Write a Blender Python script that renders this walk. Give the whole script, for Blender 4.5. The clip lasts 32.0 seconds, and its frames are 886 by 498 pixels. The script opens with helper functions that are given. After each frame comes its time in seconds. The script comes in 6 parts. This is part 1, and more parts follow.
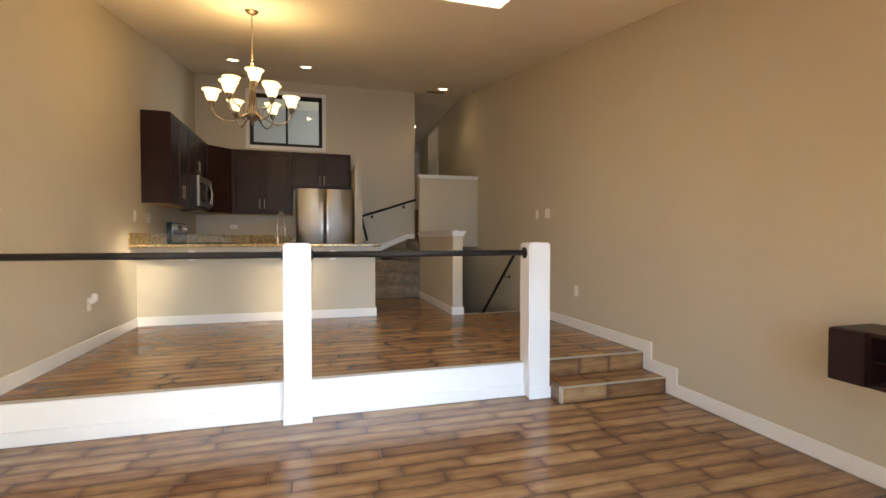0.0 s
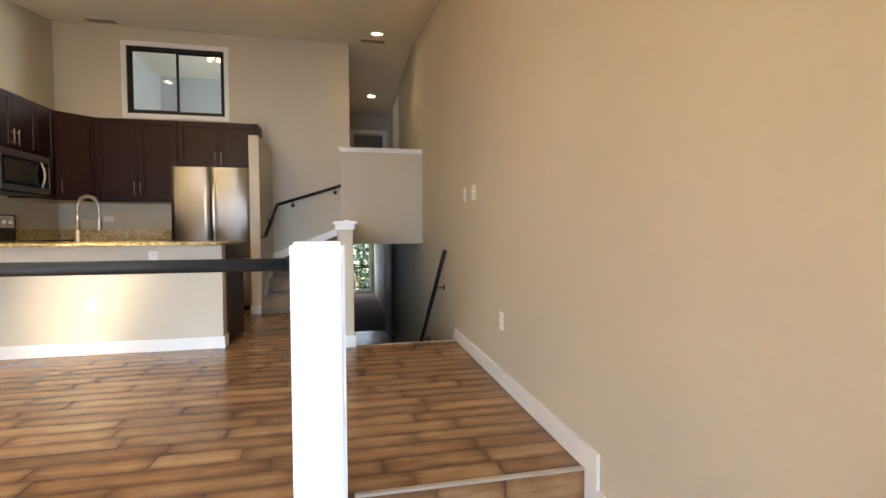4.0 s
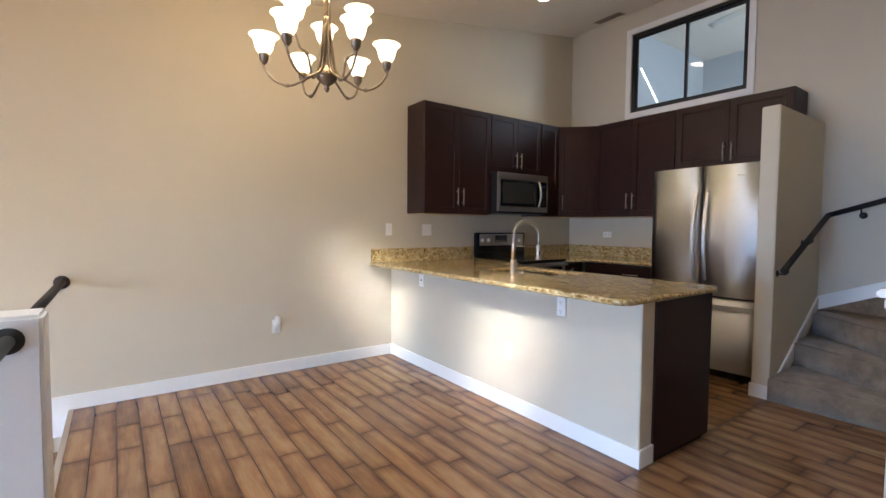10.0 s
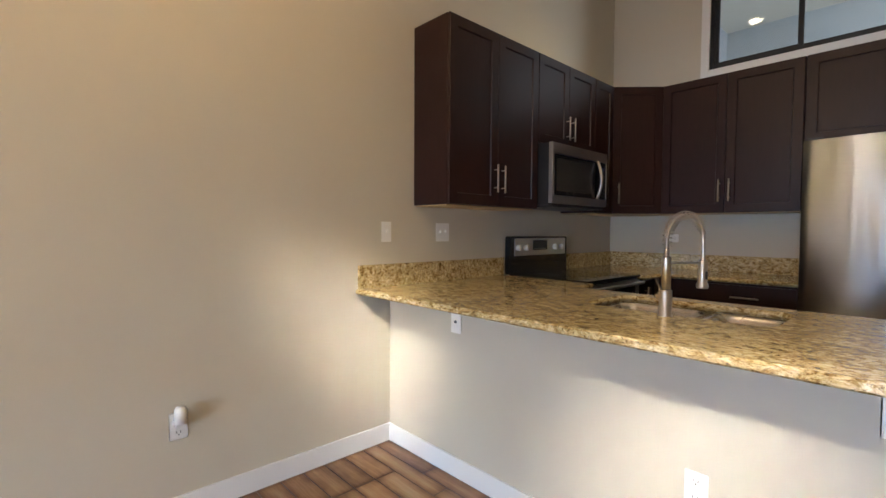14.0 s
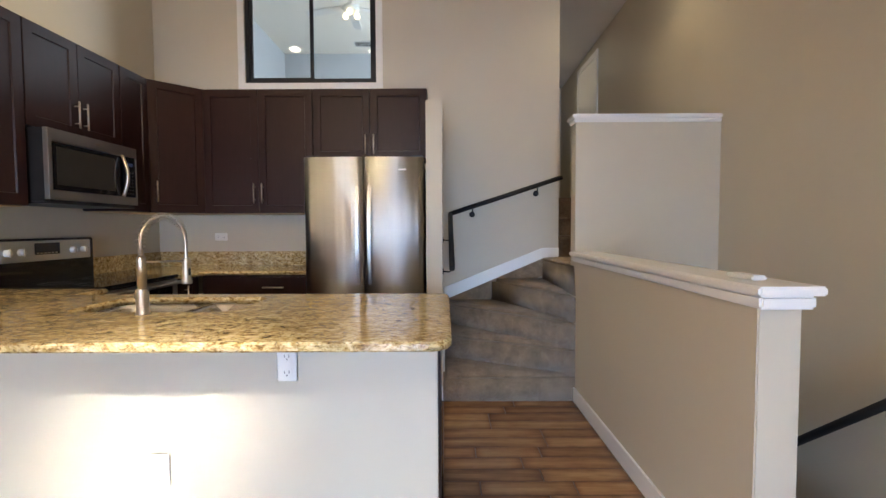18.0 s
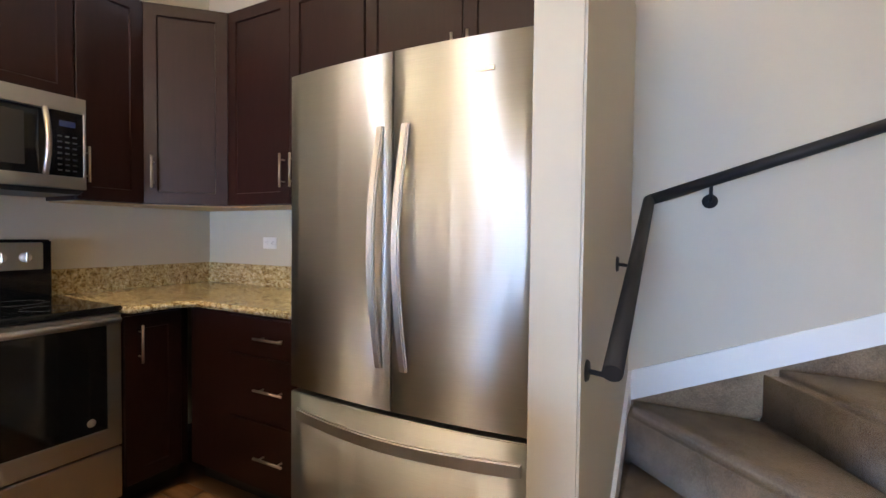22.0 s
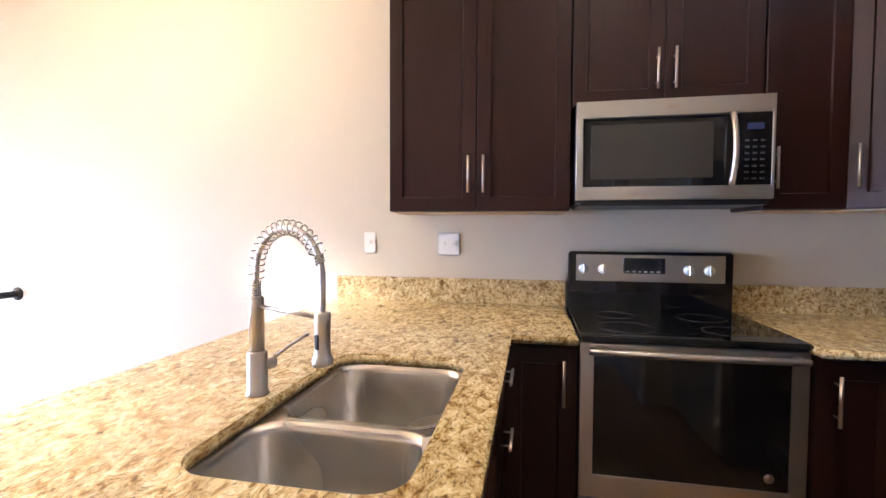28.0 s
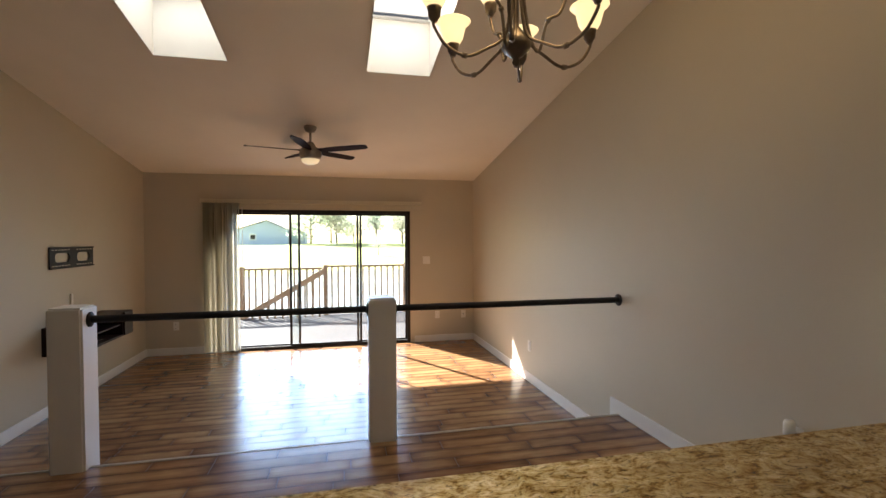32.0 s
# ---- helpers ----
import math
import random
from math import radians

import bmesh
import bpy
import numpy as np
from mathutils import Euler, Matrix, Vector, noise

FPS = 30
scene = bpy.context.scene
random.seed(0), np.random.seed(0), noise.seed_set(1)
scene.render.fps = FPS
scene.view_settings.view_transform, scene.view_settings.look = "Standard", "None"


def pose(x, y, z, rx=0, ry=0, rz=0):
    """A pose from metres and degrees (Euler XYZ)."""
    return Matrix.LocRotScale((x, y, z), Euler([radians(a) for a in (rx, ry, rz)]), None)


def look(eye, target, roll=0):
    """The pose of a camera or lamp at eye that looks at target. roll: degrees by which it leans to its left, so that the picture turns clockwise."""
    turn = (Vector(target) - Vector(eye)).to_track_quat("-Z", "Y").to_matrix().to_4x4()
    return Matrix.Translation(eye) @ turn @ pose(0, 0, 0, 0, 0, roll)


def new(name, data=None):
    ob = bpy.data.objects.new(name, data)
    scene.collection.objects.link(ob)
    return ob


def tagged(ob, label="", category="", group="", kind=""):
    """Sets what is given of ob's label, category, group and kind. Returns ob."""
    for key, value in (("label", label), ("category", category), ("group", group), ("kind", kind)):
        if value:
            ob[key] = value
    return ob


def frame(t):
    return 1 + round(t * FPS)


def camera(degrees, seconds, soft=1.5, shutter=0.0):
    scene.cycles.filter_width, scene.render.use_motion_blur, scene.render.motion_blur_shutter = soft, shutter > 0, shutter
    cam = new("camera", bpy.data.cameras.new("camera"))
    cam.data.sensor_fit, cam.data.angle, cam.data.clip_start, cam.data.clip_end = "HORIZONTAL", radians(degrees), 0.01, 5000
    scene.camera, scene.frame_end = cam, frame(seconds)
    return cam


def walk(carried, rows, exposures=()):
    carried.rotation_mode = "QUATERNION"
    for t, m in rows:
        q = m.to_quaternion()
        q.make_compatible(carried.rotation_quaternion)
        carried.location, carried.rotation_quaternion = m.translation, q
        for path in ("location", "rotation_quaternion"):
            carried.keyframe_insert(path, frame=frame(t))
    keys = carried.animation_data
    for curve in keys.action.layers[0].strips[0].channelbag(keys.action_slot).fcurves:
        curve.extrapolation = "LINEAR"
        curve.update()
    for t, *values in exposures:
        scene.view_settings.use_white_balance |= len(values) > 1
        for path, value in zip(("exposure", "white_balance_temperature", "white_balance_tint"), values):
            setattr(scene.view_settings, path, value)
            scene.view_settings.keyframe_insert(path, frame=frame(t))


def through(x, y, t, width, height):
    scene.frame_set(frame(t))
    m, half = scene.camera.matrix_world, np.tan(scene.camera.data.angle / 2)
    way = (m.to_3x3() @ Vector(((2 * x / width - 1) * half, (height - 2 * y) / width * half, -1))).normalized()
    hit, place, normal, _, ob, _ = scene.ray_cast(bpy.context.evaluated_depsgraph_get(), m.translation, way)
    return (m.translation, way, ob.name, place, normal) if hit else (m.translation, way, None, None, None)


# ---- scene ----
cam = camera(88.5, 32.0)
PATH = [
    (0, (-2.755, -5.621, 0.982), (-2.212, -3.697, 0.936), 0.01),
    (0.5, (-2.710, -5.654, 0.959), (-1.896, -3.828, 0.918), -0.11),
    (1, (-2.656, -5.620, 0.960), (-1.670, -3.880, 0.910), -0.13),
    (1.5, (-2.432, -5.477, 0.949), (-1.436, -3.744, 0.884), -0.20),
    (2, (-2.157, -5.282, 0.953), (-1.218, -3.518, 0.870), -0.37),
    (2.5, (-1.827, -4.991, 0.972), (-0.973, -3.185, 0.887), -0.35),
    (3, (-1.495, -4.713, 0.975), (-0.752, -2.858, 0.889), -0.56),
    (3.5, (-1.207, -4.369, 0.985), (-0.635, -2.454, 0.904), -0.45),
    (5.5, (-0.542, -2.862, 0.946), (-0.482, -0.864, 0.885), -0.03),
    (6, (-0.518, -2.459, 0.970), (-0.539, -0.461, 0.901), -0.01),
    (6.5, (-0.548, -2.125, 1.061), (-0.621, -0.127, 1.002), 0.05),
    (7, (-0.563, -1.908, 1.103), (-0.749, 0.083, 1.044), -0.05),
    (7.5, (-0.550, -1.778, 1.182), (-1.005, 0.169, 1.121), -0.24),
    (8, (-0.552, -1.795, 1.249), (-1.355, 0.035, 1.181), -0.10),
    (8.5, (-0.597, -1.847, 1.273), (-1.691, -0.174, 1.198), 0.13),
    (9, (-0.656, -1.933, 1.288), (-1.959, -0.418, 1.201), 0.26),
    (9.5, (-0.688, -2.003, 1.283), (-2.169, -0.662, 1.191), 0.33),
    (10, (-0.726, -2.035, 1.263), (-2.347, -0.868, 1.165), 0.48),
    (10.5, (-0.762, -1.999, 1.242), (-2.500, -1.014, 1.145), 0.35),
    (11, (-1.001, -1.889, 1.220), (-2.793, -1.009, 1.114), 0.29),
    (11.5, (-1.356, -1.798, 1.238), (-3.163, -0.949, 1.122), 0.40),
    (12, (-1.728, -1.684, 1.247), (-3.536, -0.837, 1.132), 0.40),
    (12.5, (-2.048, -1.641, 1.231), (-3.845, -0.769, 1.126), 0.44),
    (13, (-2.263, -1.609, 1.225), (-3.986, -0.597, 1.133), 0.44),
    (13.5, (-2.422, -1.460, 1.237), (-4.035, -0.282, 1.138), 0.34),
    (14, (-2.508, -1.424, 1.242), (-3.966, -0.058, 1.160), 0.32),
    (14.5, (-2.551, -1.443, 1.256), (-3.775, 0.138, 1.174), 0.37),
    (15, (-2.543, -1.464, 1.284), (-3.494, 0.293, 1.189), 0.32),
    (15.5, (-2.520, -1.471, 1.290), (-3.235, 0.395, 1.191), 0.30),
    (17.5, (-2.179, -1.487, 1.264), (-2.205, 0.511, 1.175), -0.09),
    (18, (-1.990, -1.400, 1.253), (-1.996, 0.598, 1.162), -0.26),
    (18.5, (-1.833, -1.157, 1.258), (-1.842, 0.841, 1.165), -0.29),
    (19, (-1.723, -0.850, 1.287), (-1.729, 1.147, 1.179), -0.25),
    (19.5, (-1.609, -0.496, 1.247), (-1.650, 1.502, 1.168), -0.04),
    (20, (-1.576, -0.119, 1.244), (-1.696, 1.876, 1.162), 0.04),
    (20.5, (-1.578, 0.201, 1.238), (-1.802, 2.187, 1.174), 0.19),
    (21, (-1.594, 0.486, 1.239), (-1.997, 2.444, 1.185), 0.37),
    (21.5, (-1.713, 0.737, 1.233), (-2.371, 2.625, 1.176), 0.53),
    (22, (-1.814, 0.873, 1.240), (-2.748, 2.640, 1.182), 0.65),
    (22.5, (-1.865, 0.953, 1.242), (-3.050, 2.563, 1.194), 0.84),
    (23, (-1.891, 1.023, 1.251), (-3.327, 2.413, 1.193), 0.61),
    (23.5, (-1.890, 1.037, 1.254), (-3.513, 2.205, 1.201), 0.68),
    (24, (-1.903, 1.049, 1.254), (-3.670, 1.984, 1.201), 0.57),
    (24.5, (-1.928, 1.053, 1.252), (-3.804, 1.745, 1.196), 0.52),
    (25, (-1.932, 1.055, 1.243), (-3.863, 1.571, 1.184), 0.48),
    (25.5, (-1.910, 1.076, 1.250), (-3.878, 1.431, 1.191), 0.26),
    (27.5, (-2.213, 1.087, 1.293), (-4.205, 0.932, 1.215), 0.25),
    (28, (-2.242, 1.031, 1.300), (-4.204, 0.648, 1.220), 0.20),
    (28.5, (-2.232, 0.965, 1.307), (-4.116, 0.299, 1.229), 0.12),
    (29, (-2.187, 0.907, 1.312), (-3.938, -0.055, 1.234), -0.05),
    (29.5, (-2.150, 0.852, 1.315), (-3.736, -0.364, 1.238), -0.11),
    (30, (-2.141, 0.810, 1.312), (-3.532, -0.624, 1.233), -0.16),
    (30.5, (-2.212, 0.817, 1.322), (-3.332, -0.838, 1.244), -0.31),
    (31, (-2.330, 0.833, 1.337), (-3.155, -0.988, 1.266), -0.47),
    (31.5, (-2.474, 0.761, 1.347), (-3.104, -1.136, 1.281), -0.30),
    (32, (-2.600, 0.737, 1.347), (-3.042, -1.213, 1.297), -0.15),
]
# the clip's own exposure: seconds, stops, kelvin, tint
EXPOSE = [(0, 3.52, 8750, 10), (2, 3.87, 8400, 10), (3.5, 4.12, 8100, 10), (6, 4.31, 6880, 10), (8, 4.66, 6550, 10), (9, 4.36, 6000, 10), (13, 3.75, 6450, 10), (15.5, 3.86, 6650, 10), (17.5, 4.28, 6450, 10), (20, 4.62, 6600, 10), (21, 4.73, 6250, 10), (22, 4.98, 6100, 10), (23, 5.3, 6375, 14), (24, 5.89, 6300, 15), (25, 5.97, 5750, 17), (28, 5.42, 5540, 18), (29.5, 4.18, 5100, 17), (30.5, 3.28, 5650, 13), (32, 2.46, 7050, 12)]
walk(cam, [(t, look(eye, target, roll)) for t, eye, target, roll in PATH], EXPOSE)

# ---- sizes of the place (metres) ----
XL, XR = -4.667, 0.0            # left and right walls
YB, YS = 2.87, -6.2            # kitchen back wall, glass door wall
YE = -2.30                     # front edge of the raised floor
ZL = -0.27                    # living room floor
ZD = -1.26                     # lower hall floor
ZU = 1.57                      # upper corridor floor
SLOPE = 0.165


def ceil_z(y):
    return 2.245 + SLOPE * (y + 6.2)


# ---- world and sun ----
SUN_DIR = Vector((-1.3, 2.08, -1.85)).normalized()
world = bpy.data.worlds.new("world")
scene.world = world
world.use_nodes = True
wn = world.node_tree.nodes
sky = wn.new("ShaderNodeTexSky")
sky.sky_type = "NISHITA"
sky.sun_disc = False
sky.sun_elevation = radians(37)
sky.sun_rotation = math.atan2(1.3, -2.08)
wn["Background"].inputs[1].default_value = 0.085
world.node_tree.links.new(sky.outputs[0], wn["Background"].inputs[0])
sun = new("sun", bpy.data.lights.new("sun", "SUN"))
sun.data.energy, sun.data.angle, sun.data.color = 5.0, radians(0.6), (1.0, 0.975, 0.95)
sun.matrix_basis = look((8, -14, 14), Vector((8, -14, 14)) + SUN_DIR)


LAMP_LEVEL = 0.65              # indoor light against the sun


def lamp(name, kind, energy, color, m, **more):
    data = bpy.data.lights.new(name, kind)
    data.energy, data.color = LAMP_LEVEL * energy, color
    if "size" in more:
        data.shape, data.size, data.size_y = "RECTANGLE", more["size"][0], more["size"][1]
    if "spread" in more:
        data.spread = radians(more["spread"])
    if "radius" in more:
        data.shadow_soft_size = more["radius"]
    if "cone" in more:
        data.spot_size, data.spot_blend = radians(more["cone"]), 0.6
    ob = new(name, data)
    ob.matrix_basis = m
    return ob


WARM = (1.0, 0.80, 0.47)
SKY_W, SKY_D, CHAND_W = 0.5, 1.8, 2.7   # skylights and chandelier
lamp("door_daylight", "AREA", 9.6, (0.34, 0.56, 1.0), look((-2.25, -6.42, 0.80), (-2.35, 0.0, -1.3)), size=(2.3, 1.9), spread=84)
# ---- materials ----


def nodes_of(name):
    m = bpy.data.materials.new(name)
    m.use_nodes = True
    n = m.node_tree.nodes
    return m, n, m.node_tree.links, n["Principled BSDF"]


def coords(n, l, scale=(1, 1, 1), out="Object"):
    tc, mp = n.new("ShaderNodeTexCoord"), n.new("ShaderNodeMapping")
    mp.inputs["Scale"].default_value = scale
    l.new(tc.outputs[out], mp.inputs["Vector"])
    return mp.outputs["Vector"]


def noise_tex(n, l, vec, scale, detail=4.0, rough=0.55):
    t = n.new("ShaderNodeTexNoise")
    t.inputs["Scale"].default_value, t.inputs["Detail"].default_value, t.inputs["Roughness"].default_value = scale, detail, rough
    l.new(vec, t.inputs["Vector"])
    return t.outputs["Fac"]


def ramp(n, l, fac, stops):
    r = n.new("ShaderNodeValToRGB")
    while len(r.color_ramp.elements) < len(stops):
        r.color_ramp.elements.new(0.5)
    for e, (pos, col) in zip(r.color_ramp.elements, stops):
        e.position, e.color = pos, (*col, 1)
    l.new(fac, r.inputs[0])
    return r.outputs[0]


def mix(n, l, fac, a, b, kind="MIX"):
    m = n.new("ShaderNodeMix")
    m.data_type, m.blend_type = "RGBA", kind
    for sock, v in ((m.inputs[0], fac), (m.inputs[6], a), (m.inputs[7], b)):
        if isinstance(v, (int, float)):
            sock.default_value = v
        elif isinstance(v, tuple):
            sock.default_value = (*v, 1)
        else:
            l.new(v, sock)
    return m.outputs[2]


def bumped(n, l, bsdf, height, strength, distance=0.002):
    b = n.new("ShaderNodeBump")
    b.inputs["Strength"].default_value, b.inputs["Distance"].default_value = strength, distance
    l.new(height, b.inputs["Height"])
    l.new(b.outputs[0], bsdf.inputs["Normal"])


def paint(name, col, rough=0.6, vary=0.06, grain=220.0, bump=0.25, coarse=1.3, metal=0.0):
    """Paint or plastic: faint broad unevenness, fine roller texture."""
    m, n, l, b = nodes_of(name)
    v = coords(n, l)
    broad = noise_tex(n, l, v, coarse, 3)
    fine = noise_tex(n, l, v, grain, 2)
    lo, hi = tuple(c * (1 - vary) for c in col), tuple(min(1, c * (1 + vary)) for c in col)
    l.new(ramp(n, l, broad, [(0.3, lo), (0.7, hi)]), b.inputs["Base Color"])
    b.inputs["Roughness"].default_value, b.inputs["Metallic"].default_value = rough, metal
    bumped(n, l, b, fine, bump, 0.001)
    return m


def wood_floor():
    """Hand-scraped planks: each of its own tone, with burnished uneven edges and streaks along the grain."""
    m, n, l, b = nodes_of("scraped_plank")
    oi = n.new("ShaderNodeObjectInfo")
    shift = n.new("ShaderNodeVectorMath")
    shift.operation = "SCALE"
    shift.inputs[0].default_value = (37.0, 11.0, 5.0)
    l.new(oi.outputs["Random"], shift.inputs["Scale"])
    tc = n.new("ShaderNodeTexCoord")
    add = n.new("ShaderNodeVectorMath")
    l.new(tc.outputs["Object"], add.inputs[0])
    l.new(shift.outputs[0], add.inputs[1])

    def mapped(scale):
        mp = n.new("ShaderNodeMapping")
        mp.inputs["Scale"].default_value = scale
        l.new(add.outputs[0], mp.inputs["Vector"])
        return mp.outputs[0]
    grain = noise_tex(n, l, mapped((2.0, 44, 1)), 3.0, 7, 0.68)
    cloud = noise_tex(n, l, mapped((2.6, 7.0, 1)), 2.2, 3.0, 0.55)
    band = noise_tex(n, l, mapped((1.15, 13.0, 1)), 1.7, 4, 0.58)
    sep = n.new("ShaderNodeSeparateXYZ")
    l.new(tc.outputs["Generated"], sep.inputs[0])

    def calc(op, a, c):
        k = n.new("ShaderNodeMath")
        k.operation = op
        for s, v in zip(k.inputs, (a, c)):
            if isinstance(v, (int, float)):
                s.default_value = v
            elif v is not None:
                l.new(v, s)
        return k.outputs[0]
    sway = calc("MULTIPLY", calc("SUBTRACT", noise_tex(n, l, mapped((1.0, 1.0, 1.0)), 9.0, 2), 0.5), 0.34)
    across = calc("MULTIPLY", calc("ABSOLUTE", calc("ADD", calc("SUBTRACT", sep.outputs[1], 0.5), sway), None), 2.0)
    along = calc("MULTIPLY", calc("ABSOLUTE", calc("SUBTRACT", sep.outputs[0], 0.5), None), 2.0)
    end = calc("MAXIMUM", calc("MULTIPLY", calc("SUBTRACT", along, 0.66), 2.94), 0.0)
    edge = calc("POWER", calc("ADD", calc("POWER", across, 3.0), calc("POWER", end, 3.0)), 0.3333)
    other = calc("FRACT", calc("MULTIPLY", oi.outputs["Random"], 57.3), None)
    lift = calc("ADD", calc("MULTIPLY", calc("SUBTRACT", band, 0.5), 0.50), calc("MULTIPLY", calc("SUBTRACT", cloud, 0.5), 0.34))
    lift = calc("ADD", lift, calc("MULTIPLY", calc("SUBTRACT", grain, 0.5), 0.32))
    lift = calc("ADD", lift, calc("MULTIPLY", calc("SUBTRACT", other, 0.5), 0.20))
    lift = calc("SUBTRACT", calc("ADD", lift, 0.58), calc("MULTIPLY", calc("POWER", edge, 2.4), 0.21))
    c = ramp(n, l, lift, [(0.16, (0.085, 0.039, 0.021)), (0.34, (0.152, 0.074, 0.036)), (0.50, (0.248, 0.129, 0.061)), (0.66, (0.350, 0.202, 0.098)), (0.84, (0.440, 0.282, 0.147))])
    hue = ramp(n, l, oi.outputs["Random"], [(0.0, (0.97, 0.91, 0.89)), (0.5, (1.0, 1.0, 1.0)), (1.0, (1.05, 1.10, 1.12))])
    c = mix(n, l, 0.8, c, hue, "MULTIPLY")
    l.new(c, b.inputs["Base Color"])
    rr = n.new("ShaderNodeMapRange")
    rr.inputs["To Min"].default_value, rr.inputs["To Max"].default_value = 0.15, 0.27
    l.new(grain, rr.inputs["Value"])
    l.new(rr.outputs[0], b.inputs["Roughness"])
    b.inputs["Specular IOR Level"].default_value = 0.42
    bumped(n, l, b, cloud, 0.4, 0.003)
    return m


def granite():
    m, n, l, b = nodes_of("granite")
    v = coords(n, l, (1.15, 1.9, 1.9))
    warp = n.new("ShaderNodeTexNoise")
    warp.inputs["Scale"].default_value = 9
    l.new(v, warp.inputs["Vector"])
    mixv = n.new("ShaderNodeMix")
    mixv.data_type = "VECTOR"
    mixv.inputs[0].default_value = 0.10
    l.new(v, mixv.inputs[4])
    l.new(warp.outputs["Color"], mixv.inputs[5])
    a = noise_tex(n, l, mixv.outputs[1], 33, 6, 0.66)
    s = noise_tex(n, l, mixv.outputs[1], 95, 4, 0.7)
    big = noise_tex(n, l, mixv.outputs[1], 11, 3, 0.5)
    c1 = ramp(n, l, a, [(0.30, (0.10, 0.065, 0.028)), (0.40, (0.34, 0.225, 0.075)), (0.50, (0.61, 0.50, 0.265)), (0.68, (0.80, 0.73, 0.52))])
    c2 = ramp(n, l, s, [(0.36, (0.035, 0.028, 0.018)), (0.44, (0.72, 0.64, 0.52)), (0.55, (1, 1, 1))])
    c3 = ramp(n, l, big, [(0.35, (0.70, 0.62, 0.50)), (0.6, (1.08, 1.05, 1.0))])
    l.new(mix(n, l, 0.8, mix(n, l, 0.75, c1, c2, "MULTIPLY"), c3, "MULTIPLY"), b.inputs["Base Color"])
    b.inputs["Roughness"].default_value = 0.13
    return m


def cabinet_wood(name="espresso_wood", dark=1.0, rough=0.40, gloss=0.29):
    m, n, l, b = nodes_of(name)
    v = coords(n, l, (14, 14, 1.6))
    g = noise_tex(n, l, v, 4, 5)
    w = noise_tex(n, l, coords(n, l), 2.2, 3)
    c = ramp(n, l, g, [(0.2, (0.0165, 0.0053, 0.0043)), (0.8, (0.0250, 0.0080, 0.0064))])
    l.new(mix(n, l, 0.5, c, ramp(n, l, w, [(0.3, (0.75 * dark, 0.72 * dark, 0.72 * dark)), (0.7, (1.2 * dark, 1.15 * dark, 1.1 * dark))]), "MULTIPLY"), b.inputs["Base Color"])
    b.inputs["Roughness"].default_value = rough
    b.inputs["Specular IOR Level"].default_value = gloss
    bumped(n, l, b, g, 0.05, 0.001)
    return m


def steel(name="brushed_steel", along=(1, 1, 90), rough=0.3, col=(0.62, 0.60, 0.57), aniso=0.0, wave=0.0):
    m, n, l, b = nodes_of(name)
    g = noise_tex(n, l, coords(n, l, along), 6, 4)
    w = noise_tex(n, l, coords(n, l), 1.5, 2)
    l.new(mix(n, l, 0.14, col, ramp(n, l, g, [(0.3, (0.42, 0.41, 0.40)), (0.7, (0.75, 0.74, 0.72))])), b.inputs["Base Color"])
    b.inputs["Metallic"].default_value = 1.0
    b.inputs["Anisotropic"].default_value, b.inputs["Anisotropic Rotation"].default_value = aniso, 0.25
    rr = n.new("ShaderNodeMapRange")
    rr.inputs["To Min"].default_value, rr.inputs["To Max"].default_value = rough - 0.05, rough + 0.08
    l.new(w, rr.inputs["Value"])
    l.new(rr.outputs[0], b.inputs["Roughness"])
    if wave:
        bumped(n, l, b, noise_tex(n, l, coords(n, l, (6, 6, 0.25)), 1.4, 1.5), wave, 0.03)
    else:
        bumped(n, l, b, g, 0.05, 0.001)
    return m


def carpet(name, lo, hi):
    m, n, l, b = nodes_of(name)
    v = coords(n, l)
    tuft = noise_tex(n, l, v, 190, 3, 0.7)
    nap = noise_tex(n, l, v, 6.5, 6, 0.72)
    c = mix(n, l, 0.45, ramp(n, l, nap, [(0.37, lo), (0.62, hi)]), ramp(n, l, tuft, [(0.3, tuple(0.55 * x for x in lo)), (0.7, hi)]))
    l.new(c, b.inputs["Base Color"])
    b.inputs["Roughness"].default_value = 1.0
    b.inputs["Specular IOR Level"].default_value = 0.1
    b.inputs["Sheen Weight"].default_value = 0.3
    bumped(n, l, b, tuft, 1.0, 0.006)
    return m


def glow(name, col, strength, base=(0.9, 0.85, 0.75)):
    m, n, l, b = nodes_of(name)
    b.inputs["Base Color"].default_value = (*base, 1)
    b.inputs["Emission Color"].default_value, b.inputs["Emission Strength"].default_value = (*col, 1), strength
    b.inputs["Roughness"].default_value = 0.4
    return m


